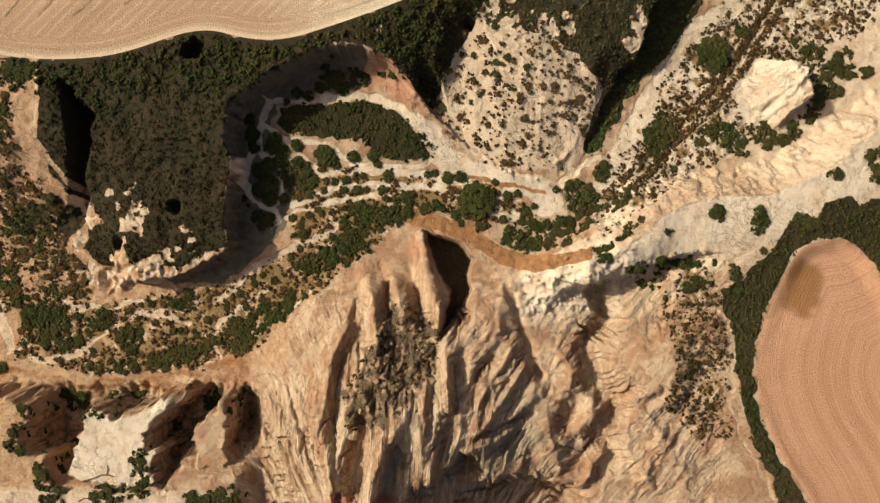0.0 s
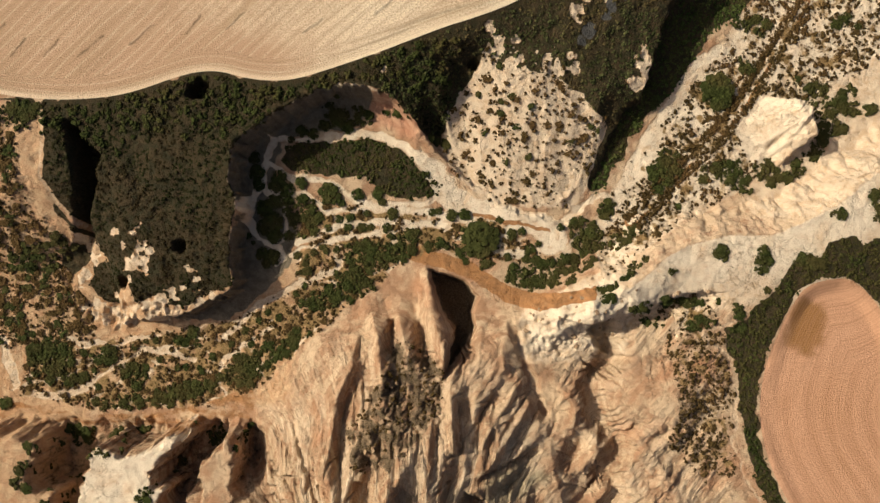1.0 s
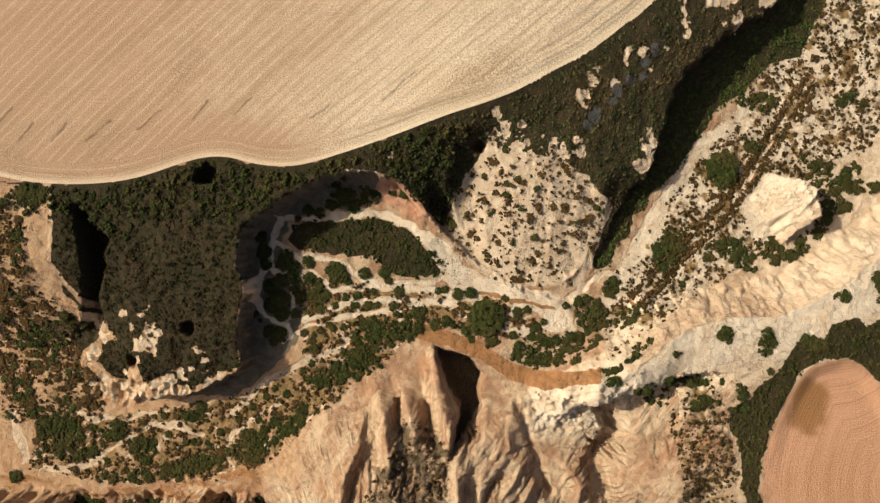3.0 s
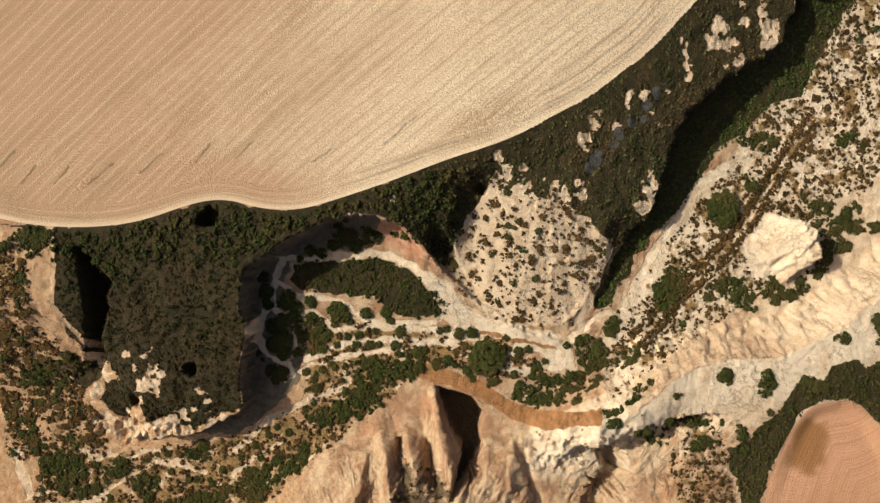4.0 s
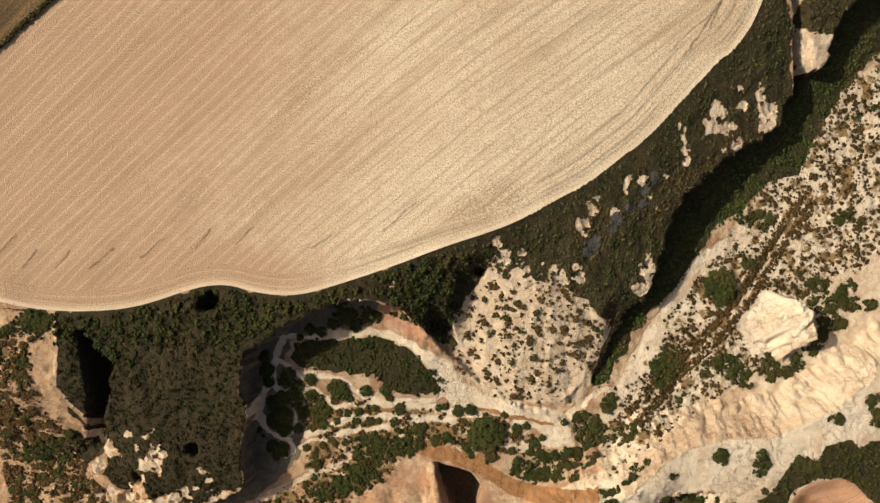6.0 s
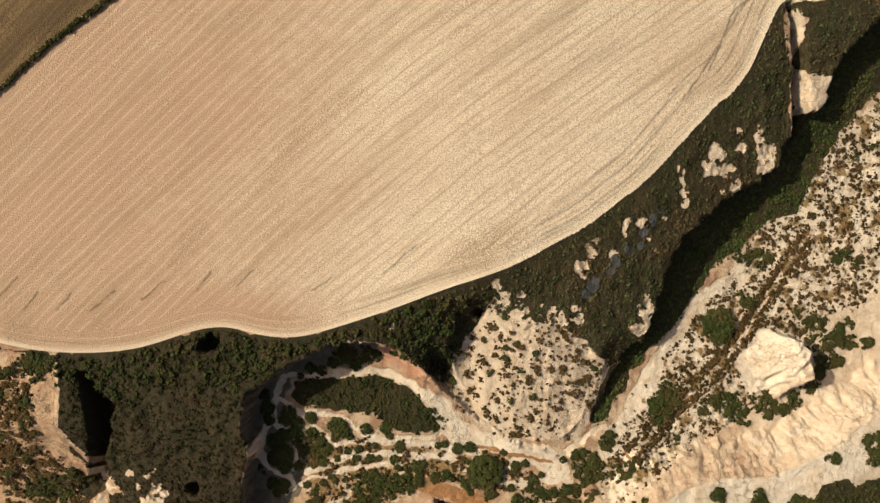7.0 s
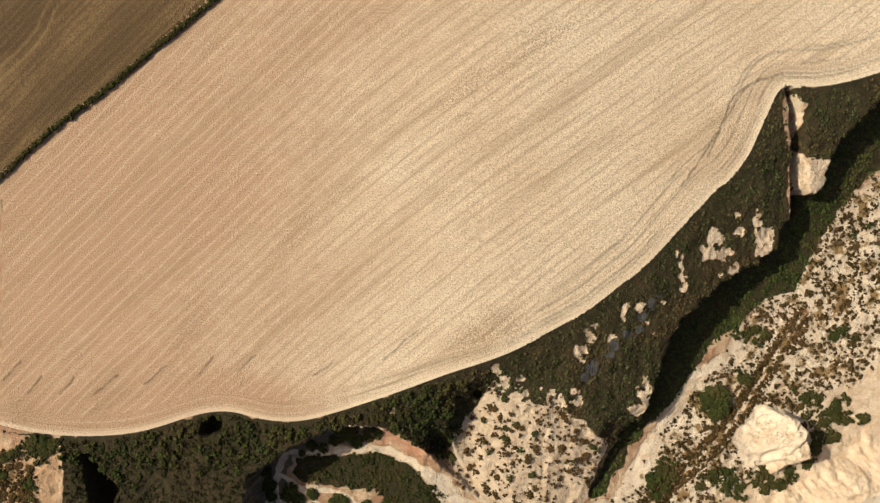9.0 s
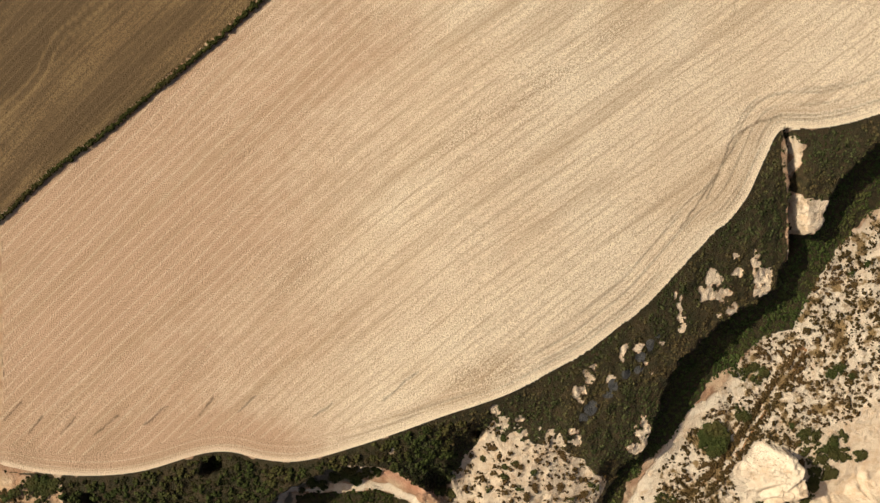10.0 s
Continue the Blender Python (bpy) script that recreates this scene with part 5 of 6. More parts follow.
scrubs = [(SCRUB_WEST, 0.97), (SCRUB_NORTH, 0.93), (SCRUB_NOTCH, 0.97), (SCRUB_SHADE, 1.0), (SCRUB_EAST, 1.0), (SCRUB_SPUR, 0.95), (ISLAND, 0.97)]
litter_and_shade = np.zeros(GX.shape)
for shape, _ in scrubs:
    litter_and_shade = np.maximum(litter_and_shade, smooth(0.5, -0.7, outside(shape, WX, WY, 8)))
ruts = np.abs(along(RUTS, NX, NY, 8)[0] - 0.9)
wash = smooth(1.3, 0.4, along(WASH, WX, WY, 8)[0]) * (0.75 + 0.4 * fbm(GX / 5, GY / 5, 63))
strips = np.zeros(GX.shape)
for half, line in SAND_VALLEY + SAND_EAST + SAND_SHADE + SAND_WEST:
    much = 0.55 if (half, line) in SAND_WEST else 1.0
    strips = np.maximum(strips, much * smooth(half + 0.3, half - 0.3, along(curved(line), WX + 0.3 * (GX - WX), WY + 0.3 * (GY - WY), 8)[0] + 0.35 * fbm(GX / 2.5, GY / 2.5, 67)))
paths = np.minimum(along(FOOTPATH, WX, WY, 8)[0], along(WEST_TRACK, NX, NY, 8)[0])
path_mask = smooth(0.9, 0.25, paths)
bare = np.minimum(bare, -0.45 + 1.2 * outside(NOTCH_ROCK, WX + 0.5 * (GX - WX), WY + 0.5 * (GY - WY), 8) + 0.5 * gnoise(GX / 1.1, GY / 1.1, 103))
litter_and_shade = litter_and_shade * np.where((GY > 12) & (outside(SCRUB_NORTH, GX, GY, 8) < 1), smooth(0.4, -0.4, to_rim), 1)
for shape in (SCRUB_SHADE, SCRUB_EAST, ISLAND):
    litter_and_shade = np.maximum(litter_and_shade, smooth(0.5, -0.7, outside(shape, WX, WY, 8)))
# Shade at the foot of the eastern cliff, put into the ground colour.
litter_and_shade = np.maximum(litter_and_shade, 0.9 * smooth(-0.2, 0.3, to_rim) * smooth(2.6, 1.8, to_rim) * smooth(26, 32, GX) * smooth(20, 28, GY))
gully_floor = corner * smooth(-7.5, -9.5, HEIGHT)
litter_and_shade = np.maximum(litter_and_shade, 0.45 * gully_floor)
# Shade in the ravine, in the notch and on the western cliff, painted dark.
litter_and_shade = np.maximum(litter_and_shade, smooth(0.3, -0.3, outside(RAVINE, NX, NY, 8)))
litter_and_shade = np.maximum(litter_and_shade, np.where(notch_side < 0.3, smooth(1.6, 0.6, to_notch), 0))
litter_and_shade = np.maximum(litter_and_shade, (0.3 + 0.35 * fbm(GX / 2, GY / 2, 99)) * smooth(-0.7, -0.1, to_rim) * smooth(3.0, 1.0, to_rim) * smooth(-52, -46, GX) * smooth(-14, -20, GX) * smooth(-6, 0, GY))
litter_and_shade = litter_and_shade * smooth(-0.1, 0.3, bare) * (1 - path_mask) * (1 - strips)
slope_sand = smooth(1.5, -1.5, outside(SLOPE_SCATTER, WX, WY, 8))
flat_sand = smooth(2, -2, outside(FLAT_SCATTER, WX, WY, 8))
# White bench; sunlight evened out in the colour: north face duller, top whiter.
bench_sand_and_light = np.where(north_of_bench > 0, 0.5, 1.4) * smooth(24, 32, GX) * np.exp(-((to_bench / np.where(GX > 46, 15, 9)) ** 4))
shelf_sand = smooth(0.4, -0.6, outside(SHELF, WX, WY, 8))
bottom_sand = smooth(-46, -50, GY) * smooth(-44, -50, GX)
pin_sand = smooth(0.8, -0.4, outside(PINNACLE, WX, WY, 8))
sand = np.maximum.reduce([smooth(0.6, -0.6, outside(SAND, WX, WY, 8)), 0.95 * slope_sand, 1.3 * flat_sand, bench_sand_and_light, 1.15 * wash, 0.8 * bluff * smooth(-0.3, 0.2, fbm(GX / 2, GY / 2, 100)), 1.5 * shelf_sand, 0.8 * bottom_sand, (1.25 - 0.65 * smooth(67, 71, WX)) * pin_sand,
                          1.15 * smooth(0.2, -0.3, bare), 0.5 * path_mask, 1.35 * crag, 0.8 * smooth(60, 66, GX) * smooth(14, 20, GY) * smooth(60, 50, GY)])
tan = np.maximum.reduce([0.8 * smooth(-28, -20, GY) * smooth(20, 5, GY) * smooth(-25, -45, GX), 0.6 * smooth(-80, -86, GX) * smooth(45, 38, GY)])
river = smooth(1.5, -1.5, outside(RIVER_SCATTER, WX, WY, 8))
veins = 0.7 * river * smooth(0.76, 0.9, ridged(WX / 7, WY / 4.5, 101))
sand = np.maximum.reduce([sand * (1 - 0.6 * river), 1.3 * veins, 0.9 * np.exp(-(((to_rim + 0.15) / 0.3) ** 2)) * smooth(-0.2, 0.3, fbm(GX / 4, GY / 4, 102)) * smooth(-60, -50, GX) * smooth(-8, 0, GY)])
tan = np.maximum.reduce([tan, 0.85 * river, 0.85 * smooth(1.5, -1.5, outside(WEST_SCATTER, WX, WY, 8)), 0.2 * slope_sand, 0.2 * flat_sand]) * (1 - shelf_sand)
sand = np.maximum.reduce([sand, 1.5 * smooth(0.6, -0.6, outside(SAND, WX, WY, 8)), 1.45 * strips * (1 + 0.25 * fbm(GX / 5, GY / 5, 68))])
rust = np.maximum.reduce([0.7 * smooth(0.9, 0.3, along(PINK_TRACK, WX, WY, 8)[0]), smooth(0.5, -0.5, outside(STREAM, NX, NY, 8)), 0.5 * smooth(0.8, -0.8, outside(BANK, WX, WY, 8)) * (1 + 0.5 * fbm(GX / 8, GY / 2, 62)), 0.8 * smooth(0.6, 0.2, ruts) * smooth(-0.3, 0.2, fbm(GX / 6, GY / 6, 55) + 0.15)])
# Mask for the painted shade below the cliff, kept off the sand strips.
cliff_shade = smooth(1.0, -0.5, outside(CLIFF_SHADE, WX, WY, 8)) * smooth(-0.4, 0.1, to_rim) * (1 - strips)
# Green channel: scree, plus the pit's shade put into the colour.
cover, soil = np.stack([sand, tan, rust], -1).reshape(-1, 3), np.stack([litter_and_shade, np.maximum(scree * hill_here * (0.62 + 0.35 * fbm(GX / 2.5, GY / 2.5, 109)), 0.9 * smooth(0.3, -0.8, outside(PIT, NX, NY, 8))), cliff_shade], -1).reshape(-1, 3)

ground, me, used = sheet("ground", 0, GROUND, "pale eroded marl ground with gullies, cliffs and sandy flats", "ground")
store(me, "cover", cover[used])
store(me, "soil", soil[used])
on_hill = smooth(0.6, 3, lift * axis)
tufts = np.zeros(GX.shape)
for shape, much in ((RIVER_SCATTER, 0.6), (FLAT_SCATTER, 0.42), (EAST_SCATTER, 0.45), (SLOPE_SCATTER, 0.16), (WEST_SCATTER, 0.4)):
    tufts = np.maximum(tufts, much * smooth(2, -2, outside(shape, WX, WY, 8)))
tufts = np.maximum(tufts, 0.5 * smooth(2.2, 1.2, along(RUTS, WX, WY, 8)[0]))
tufts = np.clip((1 - strips) * tufts * (1 + 0.7 * fbm(GX / 4, GY / 4, 59)), 0, 1) * (1 - wash) * (1 - smooth(0.6, -0.6, outside(SAND, WX, WY, 8))) * (1 - path_mask) * (1 - pin_sand)
hill_side = lift * axis > 1.2
flow = np.stack([np.where(hill_side, bend * 60, rv), np.where(hill_side, radius, ru), tufts], -1).reshape(-1, 3)
store(me, "flow", flow[used])
shaded_marl = np.zeros(GX.shape)
red = np.maximum(smooth(4.5, 1.5, np.hypot(WX + 22.5, WY + 48)), smooth(3.2, 1.5, np.hypot(WX + 14.5, WY + 46.5)))
for shape, much in ((PINK_SLOPE, 0.45), (PINK_EAST, 0.5), (RED_DIRT, 0.5)):
    red = np.maximum(red, much * smooth(1.2, -1.2, outside(shape, WX, WY, 8)))
grey = 0.7 * smooth(0.3, 0.9, fbm(GX / 12, GY / 12, 57) + 1.2 - np.hypot((GX - 9) / 10, (GY + 37) / 7))
for bx, by, br in SHADED_MARL:
    shaded_marl = np.maximum(shaded_marl, smooth(1.15, 0.6, np.hypot(WX - bx, WY - by) / br))
rilled = np.where(hill_side, smooth(1.3, 3.5, lift * axis) * (0.55 + 0.45 * smooth(-20, -32, GY)), 0.7 * rough * smooth(1.1, 0.4, lift * axis)) * (1 - 0.7 * scree)
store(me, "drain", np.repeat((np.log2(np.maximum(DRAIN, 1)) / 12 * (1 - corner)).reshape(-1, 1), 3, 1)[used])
store(me, "shaded_marl", np.repeat(shaded_marl.reshape(-1, 1), 3, 1)[used])
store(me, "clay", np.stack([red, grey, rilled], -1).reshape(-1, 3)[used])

# crop rows: the headland follows the edge, the rest runs slantwise
turn = radians(37.5) + 0.10 * smooth(20, -100, GX - 0.3 * GY) + 0.015 * gnoise(GX / 60, GY / 60, 60)
across = -GX * np.sin(turn) + GY * np.cos(turn)
length = GX * np.cos(turn) + GY * np.sin(turn)
south_edge = along(FIELD_NORTH[: 36 * 4], GX, GY)[0]
turnaround = 4.4 + 4.5 * smooth(10, 50, GX) * smooth(120, 100, GY)
across_n = np.where(south_edge < turnaround, south_edge * 1.4, across)
rim_strip = smooth(1.5, 0.5, south_edge)
field, me, used = sheet("field_north", 1, STUBBLE, "harvested straw-coloured stubble field with slanting drill rows", "field")
store(me, "rows", np.stack([across_n, np.where(south_edge < turnaround, GX + GY, length), rim_strip], -1).reshape(-1, 3)[used])
# Pinker earth westward; the weaker light there is put into the colour too.
pink_and_falloff = 1.0 * smooth(50, -105, GX + 0.25 * (90 - GY)) + 0.25 * fbm(across / 20, length / 60, 64, 3) + 0.7 * smooth(3, 0, GX + 98.5) + 0.4 * smooth(12, 3, south_edge) * smooth(5, -50, GX)
store(me, "stain_and_falloff", np.repeat(np.clip(pink_and_falloff, 0, 1).reshape(-1, 1), 3, 1)[used])
scores = np.zeros(GX.shape)
for line in SCORES:
    scores = np.maximum(scores, smooth(0.36, 0.02, along(line, NX, NY, 8)[0]))
for inset in (2.0, 2.9, 5.2, 7.6, 8.4):
    scores = np.maximum(scores, 0.6 * smooth(0.35, 0.05, np.abs(south_edge + 0.5 * gnoise(GX / 30, GY / 30, 104) - inset)) * smooth(0.1, 0.45, gnoise(GX / 14, GY / 14, int(inset * 10)) + 0.35) * smooth(inset * 7 - 45, inset * 7 - 20, GX))
clods = 0.9 * smooth(1.3, 0.5, np.hypot((GX - 4 - (GY - 65)) / 7, (GY - 65) / 4.5) + 0.3 * fbm(GX / 4, GY / 4, 105)) + 0.8 * smooth(4, 0, np.abs(across - 88) + 3 * fbm(length / 20, across / 6, 106)) * smooth(-0.1, 0.5, fbm(length / 16, across / 5, 107) + 0.1)
clods = np.maximum(clods, smooth(7, 2, np.hypot(GX + 96, (GY - 46.5) * 1.2)) * smooth(-98.5, -97, GX))
store(me, "marks", np.stack([scores, 0 * scores, 0.6 * np.clip(clods, 0, 1)], -1).reshape(-1, 3)[used])
east_edge = along(curved(EAST_EDGE, 3), GX, GY)[0]
across_e = east_edge + 0.35 * gnoise(GX / 20, GY / 20, 61) + 0.08 * GX
field, me, used = sheet("field_east", 2, TILLED, "tilled pinkish earth field with curved tine lines", "field")
store(me, "rows", np.stack([across_e, GY, 0.6 * smooth(0.9, 0.3, east_edge)], -1).reshape(-1, 3)[used])
damp = np.maximum(smooth(1.6, -2.6, outside(DAMP_PATCH, WX, WY, 8)), 0.35 * smooth(3.5, 1.0, east_edge) * smooth(-20, -6, GY))
store(me, "stain_and_falloff", np.repeat(damp.reshape(-1, 1), 3, 1)[used])
store(me, "marks", np.zeros((len(used), 3)))
field, me, used = sheet("field_west", 3, PASTURE, "brown-green dry grass field beyond the hedge", "field")
store(me, "rows", np.stack([across, length, 0 * length], -1).reshape(-1, 3)[used])
store(me, "stain_and_falloff", np.repeat(np.clip(0.4 + fbm(across / 9, length / 50, 66, 3), 0, 1).reshape(-1, 1), 3, 1)[used])
wheelings = smooth(0.5, 0.15, np.abs(along(curved(WHEEL_TRACK), NX, NY, 12)[0] - 1.0)) + 0.4 * smooth(0.35, 0.6, fbm(across / 2.5, length / 60, 108, 3))
store(me, "marks", np.stack([0 * wheelings, np.clip(wheelings, 0, 1), 0 * wheelings], -1).reshape(-1, 3)[used])


# ---- plants ----
def clump_mesh(name, mat, seed, lumps, lump_r, leaves, leaf, tall=0.75, fine=1):
    """A shrub of unit radius: uneven ruffled lumps heaped into a dome, with loose leaf sprays standing out of it."""
    rng = np.random.default_rng(seed)
    bm = bmesh.new()
    for n in range(lumps):
        a, far = rng.uniform(0, 6.28), math.sqrt((n + 0.5) / lumps) * (1.02 - 0.6 * lump_r)
        far *= rng.uniform(0.8, 1.12)
        r = lump_r * rng.uniform(0.7, 1.3)
        at = Vector((far * math.cos(a), far * math.sin(a), 0.15 + 0.7 * math.sqrt(max(0.05, 1 - far * far)) * rng.uniform(0.75, 1.1)))
        made = bmesh.ops.create_icosphere(bm, subdivisions=fine, radius=r)["verts"]
        for v in made:
            k = 1 + 0.75 * noise.noise(v.co * (1.6 / r) + Vector((seed * 3.1, n * 5.7, 0)))
            v.co = v.co * k + at
    for n in range(leaves):
        a, u = rng.uniform(0, 6.28), rng.uniform(0, 1)
        far, up = math.sqrt(u) * 1.05, 0.2 + 0.85 * math.sqrt(max(0, 1 - u * 0.95))
        c = Vector((far * math.cos(a), far * math.sin(a), up * rng.uniform(0.85, 1.15)))
        d = Vector(rng.normal(size=3)).normalized() * leaf * rng.uniform(0.6, 1.3)
        e = Vector(rng.normal(size=3)).normalized().cross(d) * 0.55
        bm.faces.new([bm.verts.new(q) for q in (c + d, c + e, c - d * 0.7, c - e)])
    for v in bm.verts:
        v.co.z = max(v.co.z * tall, -0.05)
    me = bpy.data.meshes.new(name)
    bm.to_mesh(me)
    bm.free()
    me.materials.append(mat)
    return me


def triangles(me):
    me.calc_loop_triangles()
    p = np.empty(len(me.vertices) * 3, np.float32)
    me.vertices.foreach_get("co", p)
    f = np.empty(len(me.loop_triangles) * 3, np.int32)
    me.loop_triangles.foreach_get("vertices", f)
    return p.reshape(-1, 3), f.reshape(-1, 3)


def thicket(name, kinds, places, mat, label, category):
    """Many shrubs joined into one mesh; places: x, y, z, radius, height."""
    rng = np.random.default_rng(len(places))
    shapes = [triangles(k) for k in kinds]
    pts, tris, count = [], [], 0
    for x, y, z, r, h in places:
        p, f = shapes[rng.integers(len(shapes))]
        a = rng.uniform(0, 6.28)
        c, s = math.cos(a) * r, math.sin(a) * r
        q = np.stack([p[:, 0] * c - p[:, 1] * s + x, p[:, 0] * s + p[:, 1] * c + y, p[:, 2] * h + z], -1)
        pts.append(q)
        tris.append(f + count)
        count += len(q)
    return tagged(new(name, mesh_from(name, np.concatenate(pts), np.concatenate(tris), mat)), label, category, kind="stuff")


def sown(shape, spacing, seed, jitter=0.45):
    """Places in an outline, on an uneven lattice."""
    rng = np.random.default_rng(seed)
    xs, ys = [p[0] for p in shape], [p[1] for p in shape]
    x0, x1, y0, y1 = max(min(xs), -108), min(max(xs), 108), max(min(ys), -70), min(max(ys), 165)
    x, y = np.meshgrid(np.arange(x0, x1, spacing), np.arange(y0, y1, spacing * 0.87))
    x = x + (np.arange(x.shape[0])[:, None] % 2) * spacing / 2 + rng.uniform(-jitter, jitter, x.shape) * spacing
    y = y + rng.uniform(-jitter, jitter, x.shape) * spacing
    x, y = x.ravel(), y.ravel()
    keep = outside(shape, x + 0.5 * fbm(x / 2, y / 2, 70), y + 0.5 * fbm(x / 2, y / 2, 71)) < 0
    return x[keep], y[keep], rng


def field_value(values, x, y):
    i, j = np.clip(np.searchsorted(XS, x), 0, len(XS) - 1), np.clip(np.searchsorted(YS, y), 0, len(YS) - 1)
    return values[j, i]


shaded_marl_here = shaded_marl
off_crops = np.minimum(np.minimum(to_north, to_east), to_west)
scrub_kinds = [clump_mesh("scrub_clump", SCRUB, s, 2, 0.55, 20, 0.27, 0.34) for s in range(12)]
places, greener, margin, channel = [], [], [], []
for n, (shape, cover_part) in enumerate(scrubs):
    x, y, rng = sown(shape, 0.64, 100 + n, 0.55)
    keep = (field_value(bare, x, y) > 0.1) & (field_value(shaded_marl_here, x, y) < 0.5) & (field_value(off_crops, x, y) > 0.5) & (field_value(path_mask, x, y) < 0.4) & (rng.uniform(size=len(x)) < cover_part)
    if shape is SCRUB_NORTH:
        keep &= field_value(to_rim, x, y) < -0.1
    if shape is SCRUB_SHADE:
        keep &= field_value(to_rim, x, y) > 0.9
    keep &= (field_value(steep, x, y) < 2.2) & (fbm(x / 5, y / 5, 72) < 0.75)
    x, y = x[keep], y[keep]
    r = 0.23 + 0.48 * rng.uniform(0, 1.0, len(x)) ** 2.2
    tall = rng.uniform(0.28, 0.7, len(x)) * (2.2 if shape in (SCRUB_SHADE, SCRUB_EAST, ISLAND) else 1.15)
    (channel if shape is SCRUB_SHADE else greener if shape in (ISLAND, SCRUB_EAST) else margin if shape in (SCRUB_NORTH, SCRUB_NOTCH) else places).extend(zip(x, y, ground_at(x, y) - 0.08, r, r * tall))
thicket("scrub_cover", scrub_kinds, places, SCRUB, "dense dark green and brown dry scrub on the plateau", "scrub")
thicket("margin_scrub", scrub_kinds, margin, NORTH_SCRUB, "dense grey-green scrub on the slope below the stubble field", "scrub")
thicket("channel_scrub", scrub_kinds, channel, CHANNEL, "lush green scrub along the foot of the cliff", "scrub")
thicket("green_scrub", scrub_kinds, greener, BUSH, "dense low dark green scrub on the valley floor and field margin", "scrub")


def bush_parts(name, seed, lumps, lump_r, leaves, leaf, mat=BUSH):
    """A bush of unit radius: a mesh of foliage over a short forked stem."""
    leaves_mesh = clump_mesh(name + "_crown", mat, seed, lumps, lump_r, leaves, leaf)
    rng = np.random.default_rng(seed)
    bm = bmesh.new()
    for n in range(4):
        a = n * 1.57 + rng.uniform(-0.4, 0.4)
        tip = Vector((0.4 * math.cos(a), 0.4 * math.sin(a), 0.5))
        made = bmesh.ops.create_cone(bm, segments=6, radius1=0.06, radius2=0.025, depth=tip.length)["verts"]
        bmesh.ops.transform(bm, matrix=Matrix.Translation(tip / 2 - Vector((0, 0, 0.04))) @ tip.to_track_quat("Z", "Y").to_matrix().to_4x4(), verts=made)
    stem_mesh = bpy.data.meshes.new(name + "_stem")
    bm.to_mesh(stem_mesh)
    bm.free()
    stem_mesh.materials.append(BARK)
    return leaves_mesh, stem_mesh


big_kinds = [bush_parts("bush", 300 + s, 75, 0.2, 500, 0.07) for s in range(4)]
middle_kinds = [bush_parts("thicket_bush", 310 + s, 22, 0.3, 320, 0.13) for s in range(5)]
small_kinds = [bush_parts("shrub", 320 + s, 9, 0.36, 60, 0.2, DRYBUSH if s % 3 else BUSH) for s in range(6)]


def plant(name, parts, x, y, r, h, label, group):
    rng = np.random.default_rng(int(abs(x * 131 + y * 17)) + 5)
    z = float(ground_at(np.array([x]), np.array([y]))[0])
    thing = tagged(new(name), label, "bush", group)
    thing.matrix_world = Matrix.Translation((x, y, z - 0.05)) @ Matrix.Rotation(rng.uniform(0, 6.28), 4, "Z") @ Matrix.Diagonal((r, r, h, 1))
    for part_name, me in zip(("crown", "stem"), parts):
        part_ob = new(part_name, me)
        part_ob.parent = thing
    return thing


taken = []
for n, (x, y, r, label) in enumerate(
    [(*b, "rounded dark green bush beside the sandy stream bed") for b in BUSHES_VALLEY + BUSHES_MIDDLE]
    + [(*b, "olive-green bush on the pale flat by the track") for b in BUSHES_FLAT]
    + [(*b, "olive-green bush on ochre ground among sandy paths") for b in BUSHES_WEST]
    + [(*b, "dark green bush on sand in the shade of the cliff") for b in BUSHES_SHADE]
):
    kinds = big_kinds if r > 2 else middle_kinds
    plant("large_bush", kinds[n % 4], x, y, r * 0.9, r * 0.42, label, "large bushes in the valley")
    taken.append((x, y, r))
thick = []
for n, shape in enumerate(THICKETS):
    x, y, rng = sown(shape, 1.3, 400 + n, 0.45)
    thick += [(float(a), float(b), 0.55 + 0.85 * float(u) ** 1.5) for a, b, u in zip(x, y, rng.uniform(0, 1, len(x)))]
thick.sort(key=lambda b: -b[2])
for n, (x, y, r) in enumerate(thick):
    if n < 300:
        plant("thicket_bush", middle_kinds[n % 5], x, y, r, r * (0.34 + 0.05 * (n % 6)), "dark green bush grown into a dense thicket", "thicket bushes")
    taken.append((x, y, r))
TX, TY, TR = np.array(taken).T

loose = []
SCATTER = (
    # outline, spacing, share that grows, largest radius
    (SLOPE_SCATTER, 1.3, 0.6, 0.74), (FLAT_SCATTER, 1.0, 0.85, 0.66), (RIVER_SCATTER, 0.9, 0.6, 0.7), (EAST_SCATTER, 0.85, 0.75, 0.6),
    (WEST_SCATTER, 1.0, 0.85, 0.95), (SCREE, 1.1, 0.75, 0.6),
)
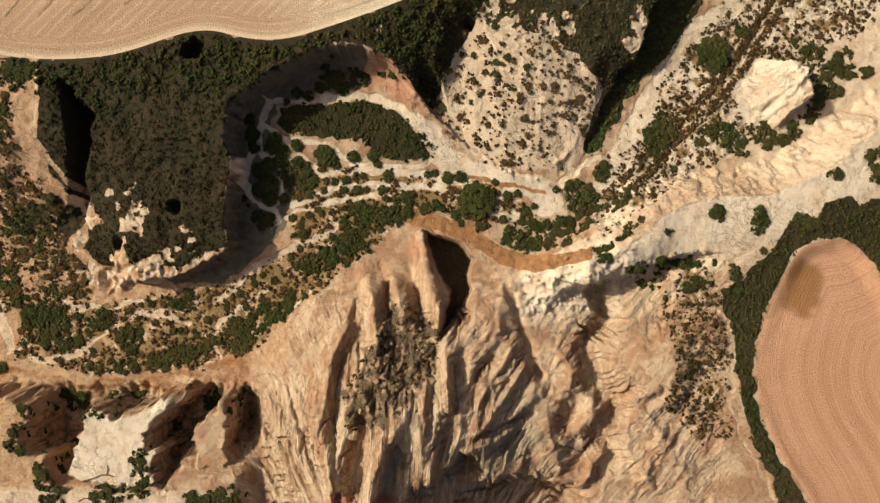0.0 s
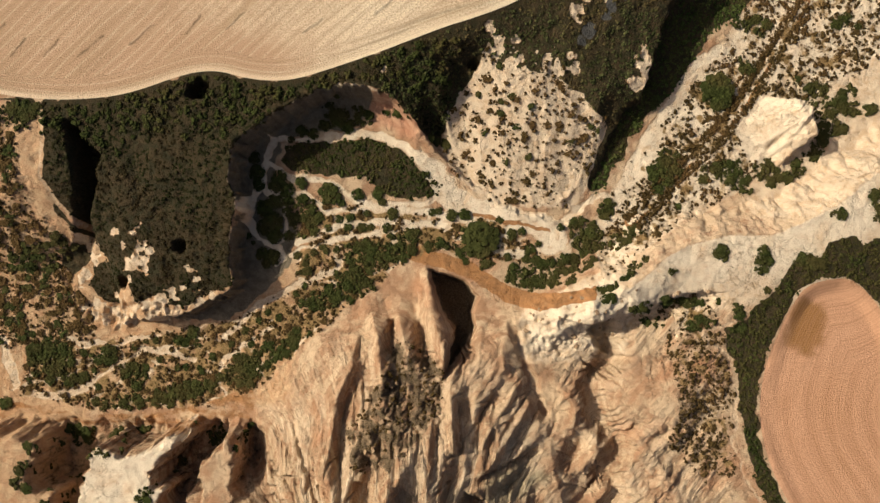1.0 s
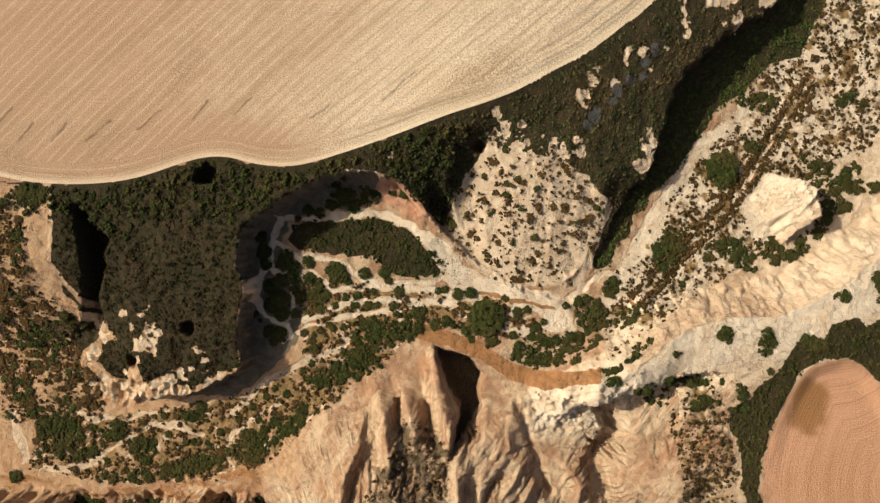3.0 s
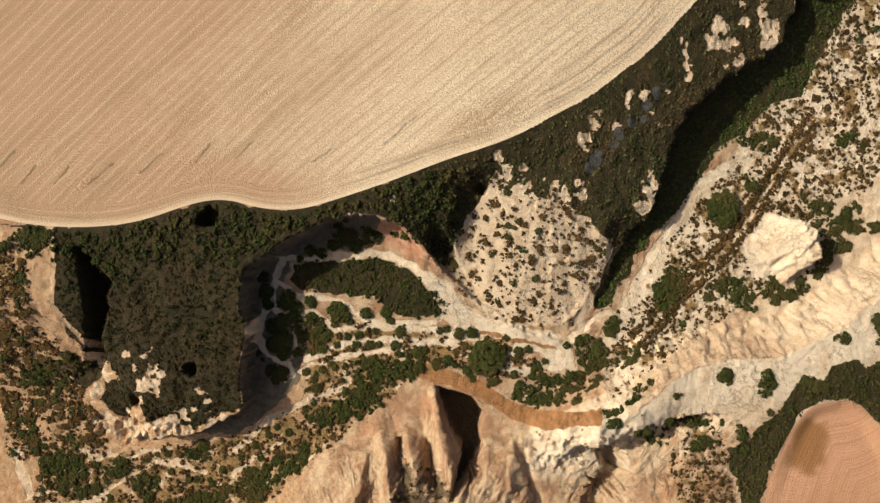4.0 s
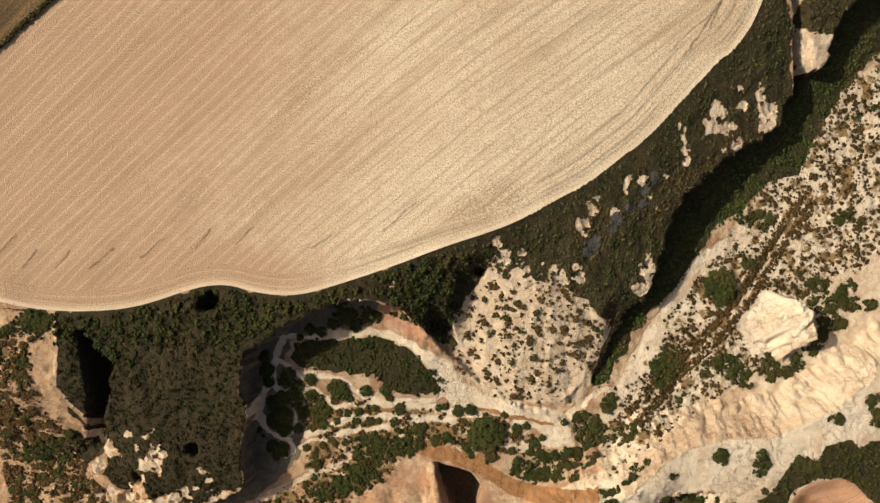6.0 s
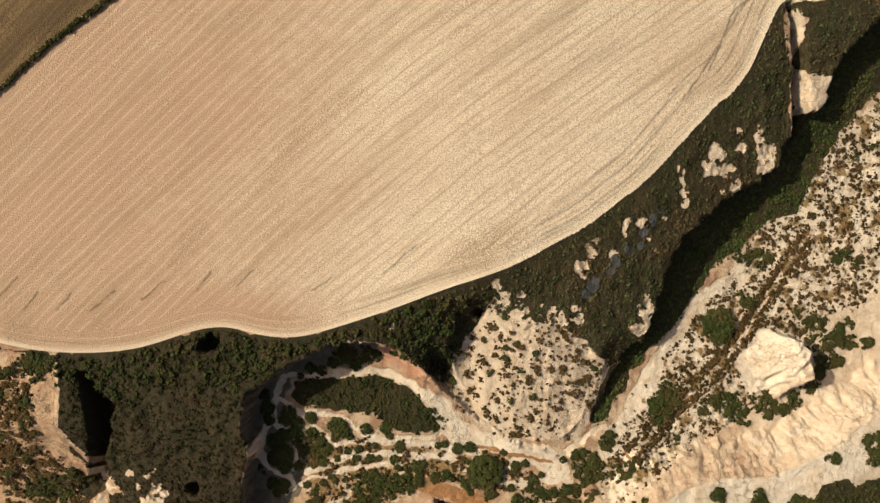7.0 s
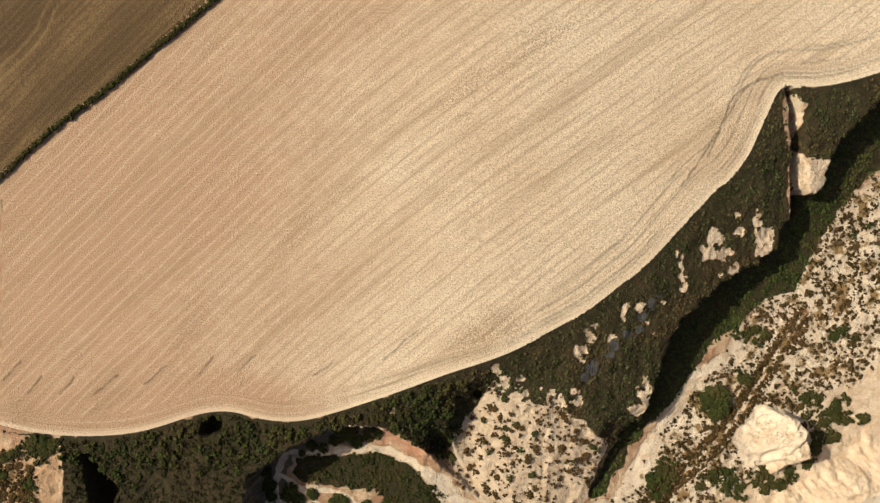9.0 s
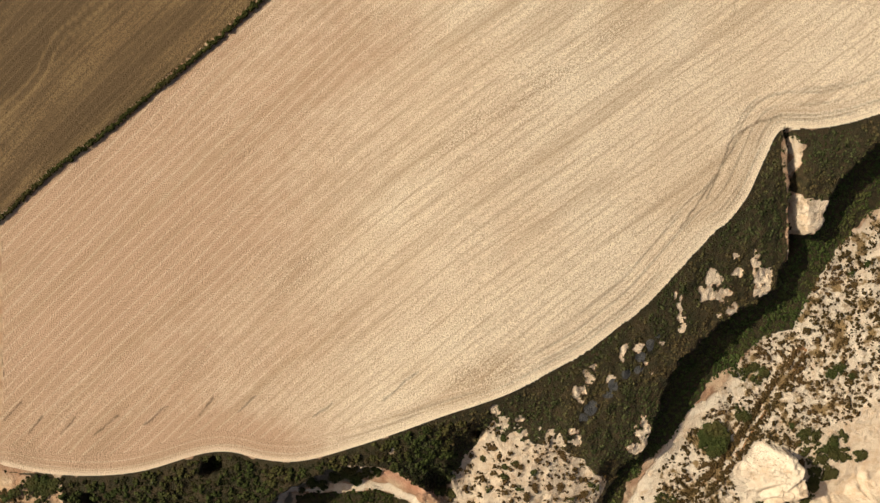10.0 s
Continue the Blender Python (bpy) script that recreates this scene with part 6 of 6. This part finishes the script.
for n, (shape, spacing, share, big) in enumerate(SCATTER):
    x, y, rng = sown(shape, spacing, 200 + n)
    keep = rng.uniform(size=len(x)) < share + 0.5 * fbm(x / 7, y / 7, 80 + n)
    clear = np.array([np.all(np.hypot(TX - a, TY - b) > TR * 0.9) for a, b in zip(x, y)])
    keep &= clear & (field_value(rust, x, y) < 0.5) & ((field_value(strips, x, y) < 0.5) | (rng.uniform(size=len(x)) < 0.3)) & (field_value(path_mask, x, y) < 0.3) & (field_value(steep, x, y) < 1.6) & (field_value(pin_sand, x, y) < 0.3) & (field_value(litter_and_shade, x, y) < 0.6)
    if n == 1:
        keep &= (gnoise((x - y) / 3.5, (x + y) / 16, 90) + 0.5 * gnoise(x / 2, y / 2, 91) > -0.45) & (field_value(wash, x, y) < 0.4) & (field_value(ruts, x, y) > 0.5)
    else:
        keep &= (field_value(smooth(0.6, -0.6, outside(SAND, GX, GY, 8)), x, y) < 0.5) | (rng.uniform(size=len(x)) < 0.25)
    x, y = x[keep], y[keep]
    r = big * rng.uniform(0.1, 1.0, len(x)) ** 1.6 + 0.22
    loose += list(zip(x, y, r))
rng = np.random.default_rng(250)
for (ax, ay), (bx, by) in zip(curved(RUTS), curved(RUTS)[1:]):
    size = math.hypot(bx - ax, by - ay)
    for s in np.arange(0, 1, 0.55 / max(size, 0.56)):
        for side in (-1.8, -0.9, 0.9, 1.7):
            if rng.uniform() < 0.93:
                side = side + rng.normal(0, 0.25)
                loose.append((ax + (bx - ax) * s - (by - ay) / size * side, ay + (by - ay) * s + (bx - ax) / size * side, rng.uniform(0.35, 0.8)))
loose.sort(key=lambda b: -b[2])
for n, (x, y, r) in enumerate(loose[:290]):
    plant("shrub", small_kinds[n % 6], x, y, r, r * 0.48, "small rounded olive-green shrub on pale sandy ground", "scattered shrubs")
small = [(x, y, float(ground_at(np.array([x]), np.array([y]))[0]) - 0.02, r, r * 0.52) for x, y, r in loose[290:]]
under_kinds = [clump_mesh("undergrowth_clump", BUSH, 370 + s, 6, 0.42, 45, 0.18, 0.8) for s in range(5)]
edge_x, edge_y, rng = sown(SCRUB_WEST, 1.9, 430, 0.5)
near = (field_value(to_north, edge_x, edge_y) < 13 - 6 * rng.uniform(size=len(edge_x))) & (field_value(to_north, edge_x, edge_y) > 1.0) & (field_value(steep, edge_x, edge_y) < 1.5) & (field_value(to_rim, edge_x, edge_y) < -0.8)
fringe = [(float(a), float(b), float(ground_at(np.array([a]), np.array([b]))[0]) - 0.05, r, r * 0.5) for a, b, r in zip(edge_x[near], edge_y[near], rng.uniform(0.5, 1.15, near.sum()))]
thicket("field_edge_bushes", under_kinds, fringe, BUSH, "row of dark green bushes below the stubble field's edge", "scrub")
undergrowth = [(x, y, float(ground_at(np.array([x]), np.array([y]))[0]) - 0.05, r, r * 0.5) for x, y, r in thick[300:]]
thicket("thicket_undergrowth", under_kinds, undergrowth, BUSH, "dense dark green undergrowth along the stream and paths", "scrub")
tiny_kinds = [clump_mesh("tiny_shrub", DRYBUSH, 360 + s, 4, 0.42, 16, 0.28, 0.75) for s in range(6)]
thicket("scattered_scrub", tiny_kinds, small, DRYBUSH, "small scattered olive-green shrubs dotting pale slopes", "scrub")

# ---- loose stones ----
def stone_mesh(name, seed, mat):
    bm = bmesh.new()
    bmesh.ops.create_cube(bm, size=1.5)
    bmesh.ops.bevel(bm, geom=list(bm.edges), offset=0.18, segments=1, affect="EDGES")
    for v in bm.verts:
        v.co *= 1 + 0.7 * noise.noise(v.co * 0.9 + Vector((seed * 7.3, 0, 0)))
        v.co = Vector((v.co.x, v.co.y * 0.75, v.co.z * 0.6))
    me = bpy.data.meshes.new(name)
    bm.to_mesh(me)
    bm.free()
    me.materials.append(mat)
    return me


stone_kinds = [stone_mesh("stone", s, ROCK) for s in range(6)]
heaps = []
for n, (mask, spacing, share) in enumerate(((scree * hill_here, 0.75, 0.3), (crag, 1.3, 0.3), (smooth(3.0, 1.0, to_gorge), 1.1, 0.4), (0.9 * smooth(1.8, 0.5, to_scarp), 0.9, 0.4))):
    x, y, rng = sown([(-45, -60), (62, -60), (62, 16), (-45, 16)], spacing, 500 + n)
    keep = rng.uniform(size=len(x)) < share * field_value(mask, x, y)
    x, y = x[keep], y[keep]
    r = 0.1 + 0.38 * rng.uniform(0, 1, len(x)) ** 4
    heaps += list(zip(x, y, ground_at(x, y), r))
heaps.sort(key=lambda b: -b[3])
rng = np.random.default_rng(77)
for n, (x, y, z, r) in enumerate(heaps[:90]):
    rock = tagged(new("boulder", stone_kinds[n % 6]), "pale angular fallen block on the badland slope", "boulder", "fallen blocks")
    rock.matrix_world = Matrix.Translation((x, y, z + 0.2 * r)) @ Euler(rng.uniform(-0.5, 0.5, 3) + np.array([0, 0, rng.uniform(0, 6)])).to_matrix().to_4x4() @ Matrix.Scale(r * 1.5, 4)
thicket("rubble", stone_kinds, [(x, y, z, r, r) for x, y, z, r in heaps[90:]], ROCK, "loose angular stones and rubble on the badland slopes", "rubble")

# the hedge between the two upper fields
hedge_kinds = [clump_mesh("hedge_clump", HEDGE, 340 + s, 8, 0.4, 40, 0.2, 0.9) for s in range(4)]
rng = np.random.default_rng(9)
row = []
for (ax, ay), (bx, by) in zip(HEDGE_LINE, HEDGE_LINE[1:]):
    for s in np.arange(0, 1.001, 0.3 / math.hypot(bx - ax, by - ay)):
        r = rng.uniform(0.35, 0.62)
        row.append((ax + (bx - ax) * s + rng.uniform(-0.3, 0.3), ay + (by - ay) * s + rng.uniform(-0.3, 0.3), 0.05, r, r * 1.3))
thicket("hedge", hedge_kinds, row, HEDGE, "narrow dark green hedge between two fields", "hedge")


# ---- dead branches ----
def branch(name, lines, label):
    thing = tagged(new(name), label, "branch")
    for n, line in enumerate(lines):
        curve = bpy.data.curves.new(name, "CURVE")
        curve.dimensions, curve.bevel_depth, curve.bevel_resolution = "3D", 0.17 if n == 0 else 0.1, 2
        spline = curve.splines.new("POLY")
        spline.points.add(len(line) - 1)
        for p, (x, y) in zip(spline.points, line):
            p.co = (x, y, float(ground_at(np.array([x]), np.array([y]))[0]) + 0.12, 1)
            p.radius = 1 - 0.6 * list(line).index((x, y)) / len(line)
        limb = new("limb", curve)
        limb.parent = thing
        curve.materials.append(DEADWOOD)
    return thing


branch("dead_branch", DEAD_LONG, "fallen forked dead branch lying on the white shelf")
branch("dead_branch", DEAD_SHORT, "short fallen dead branch on pale ground")
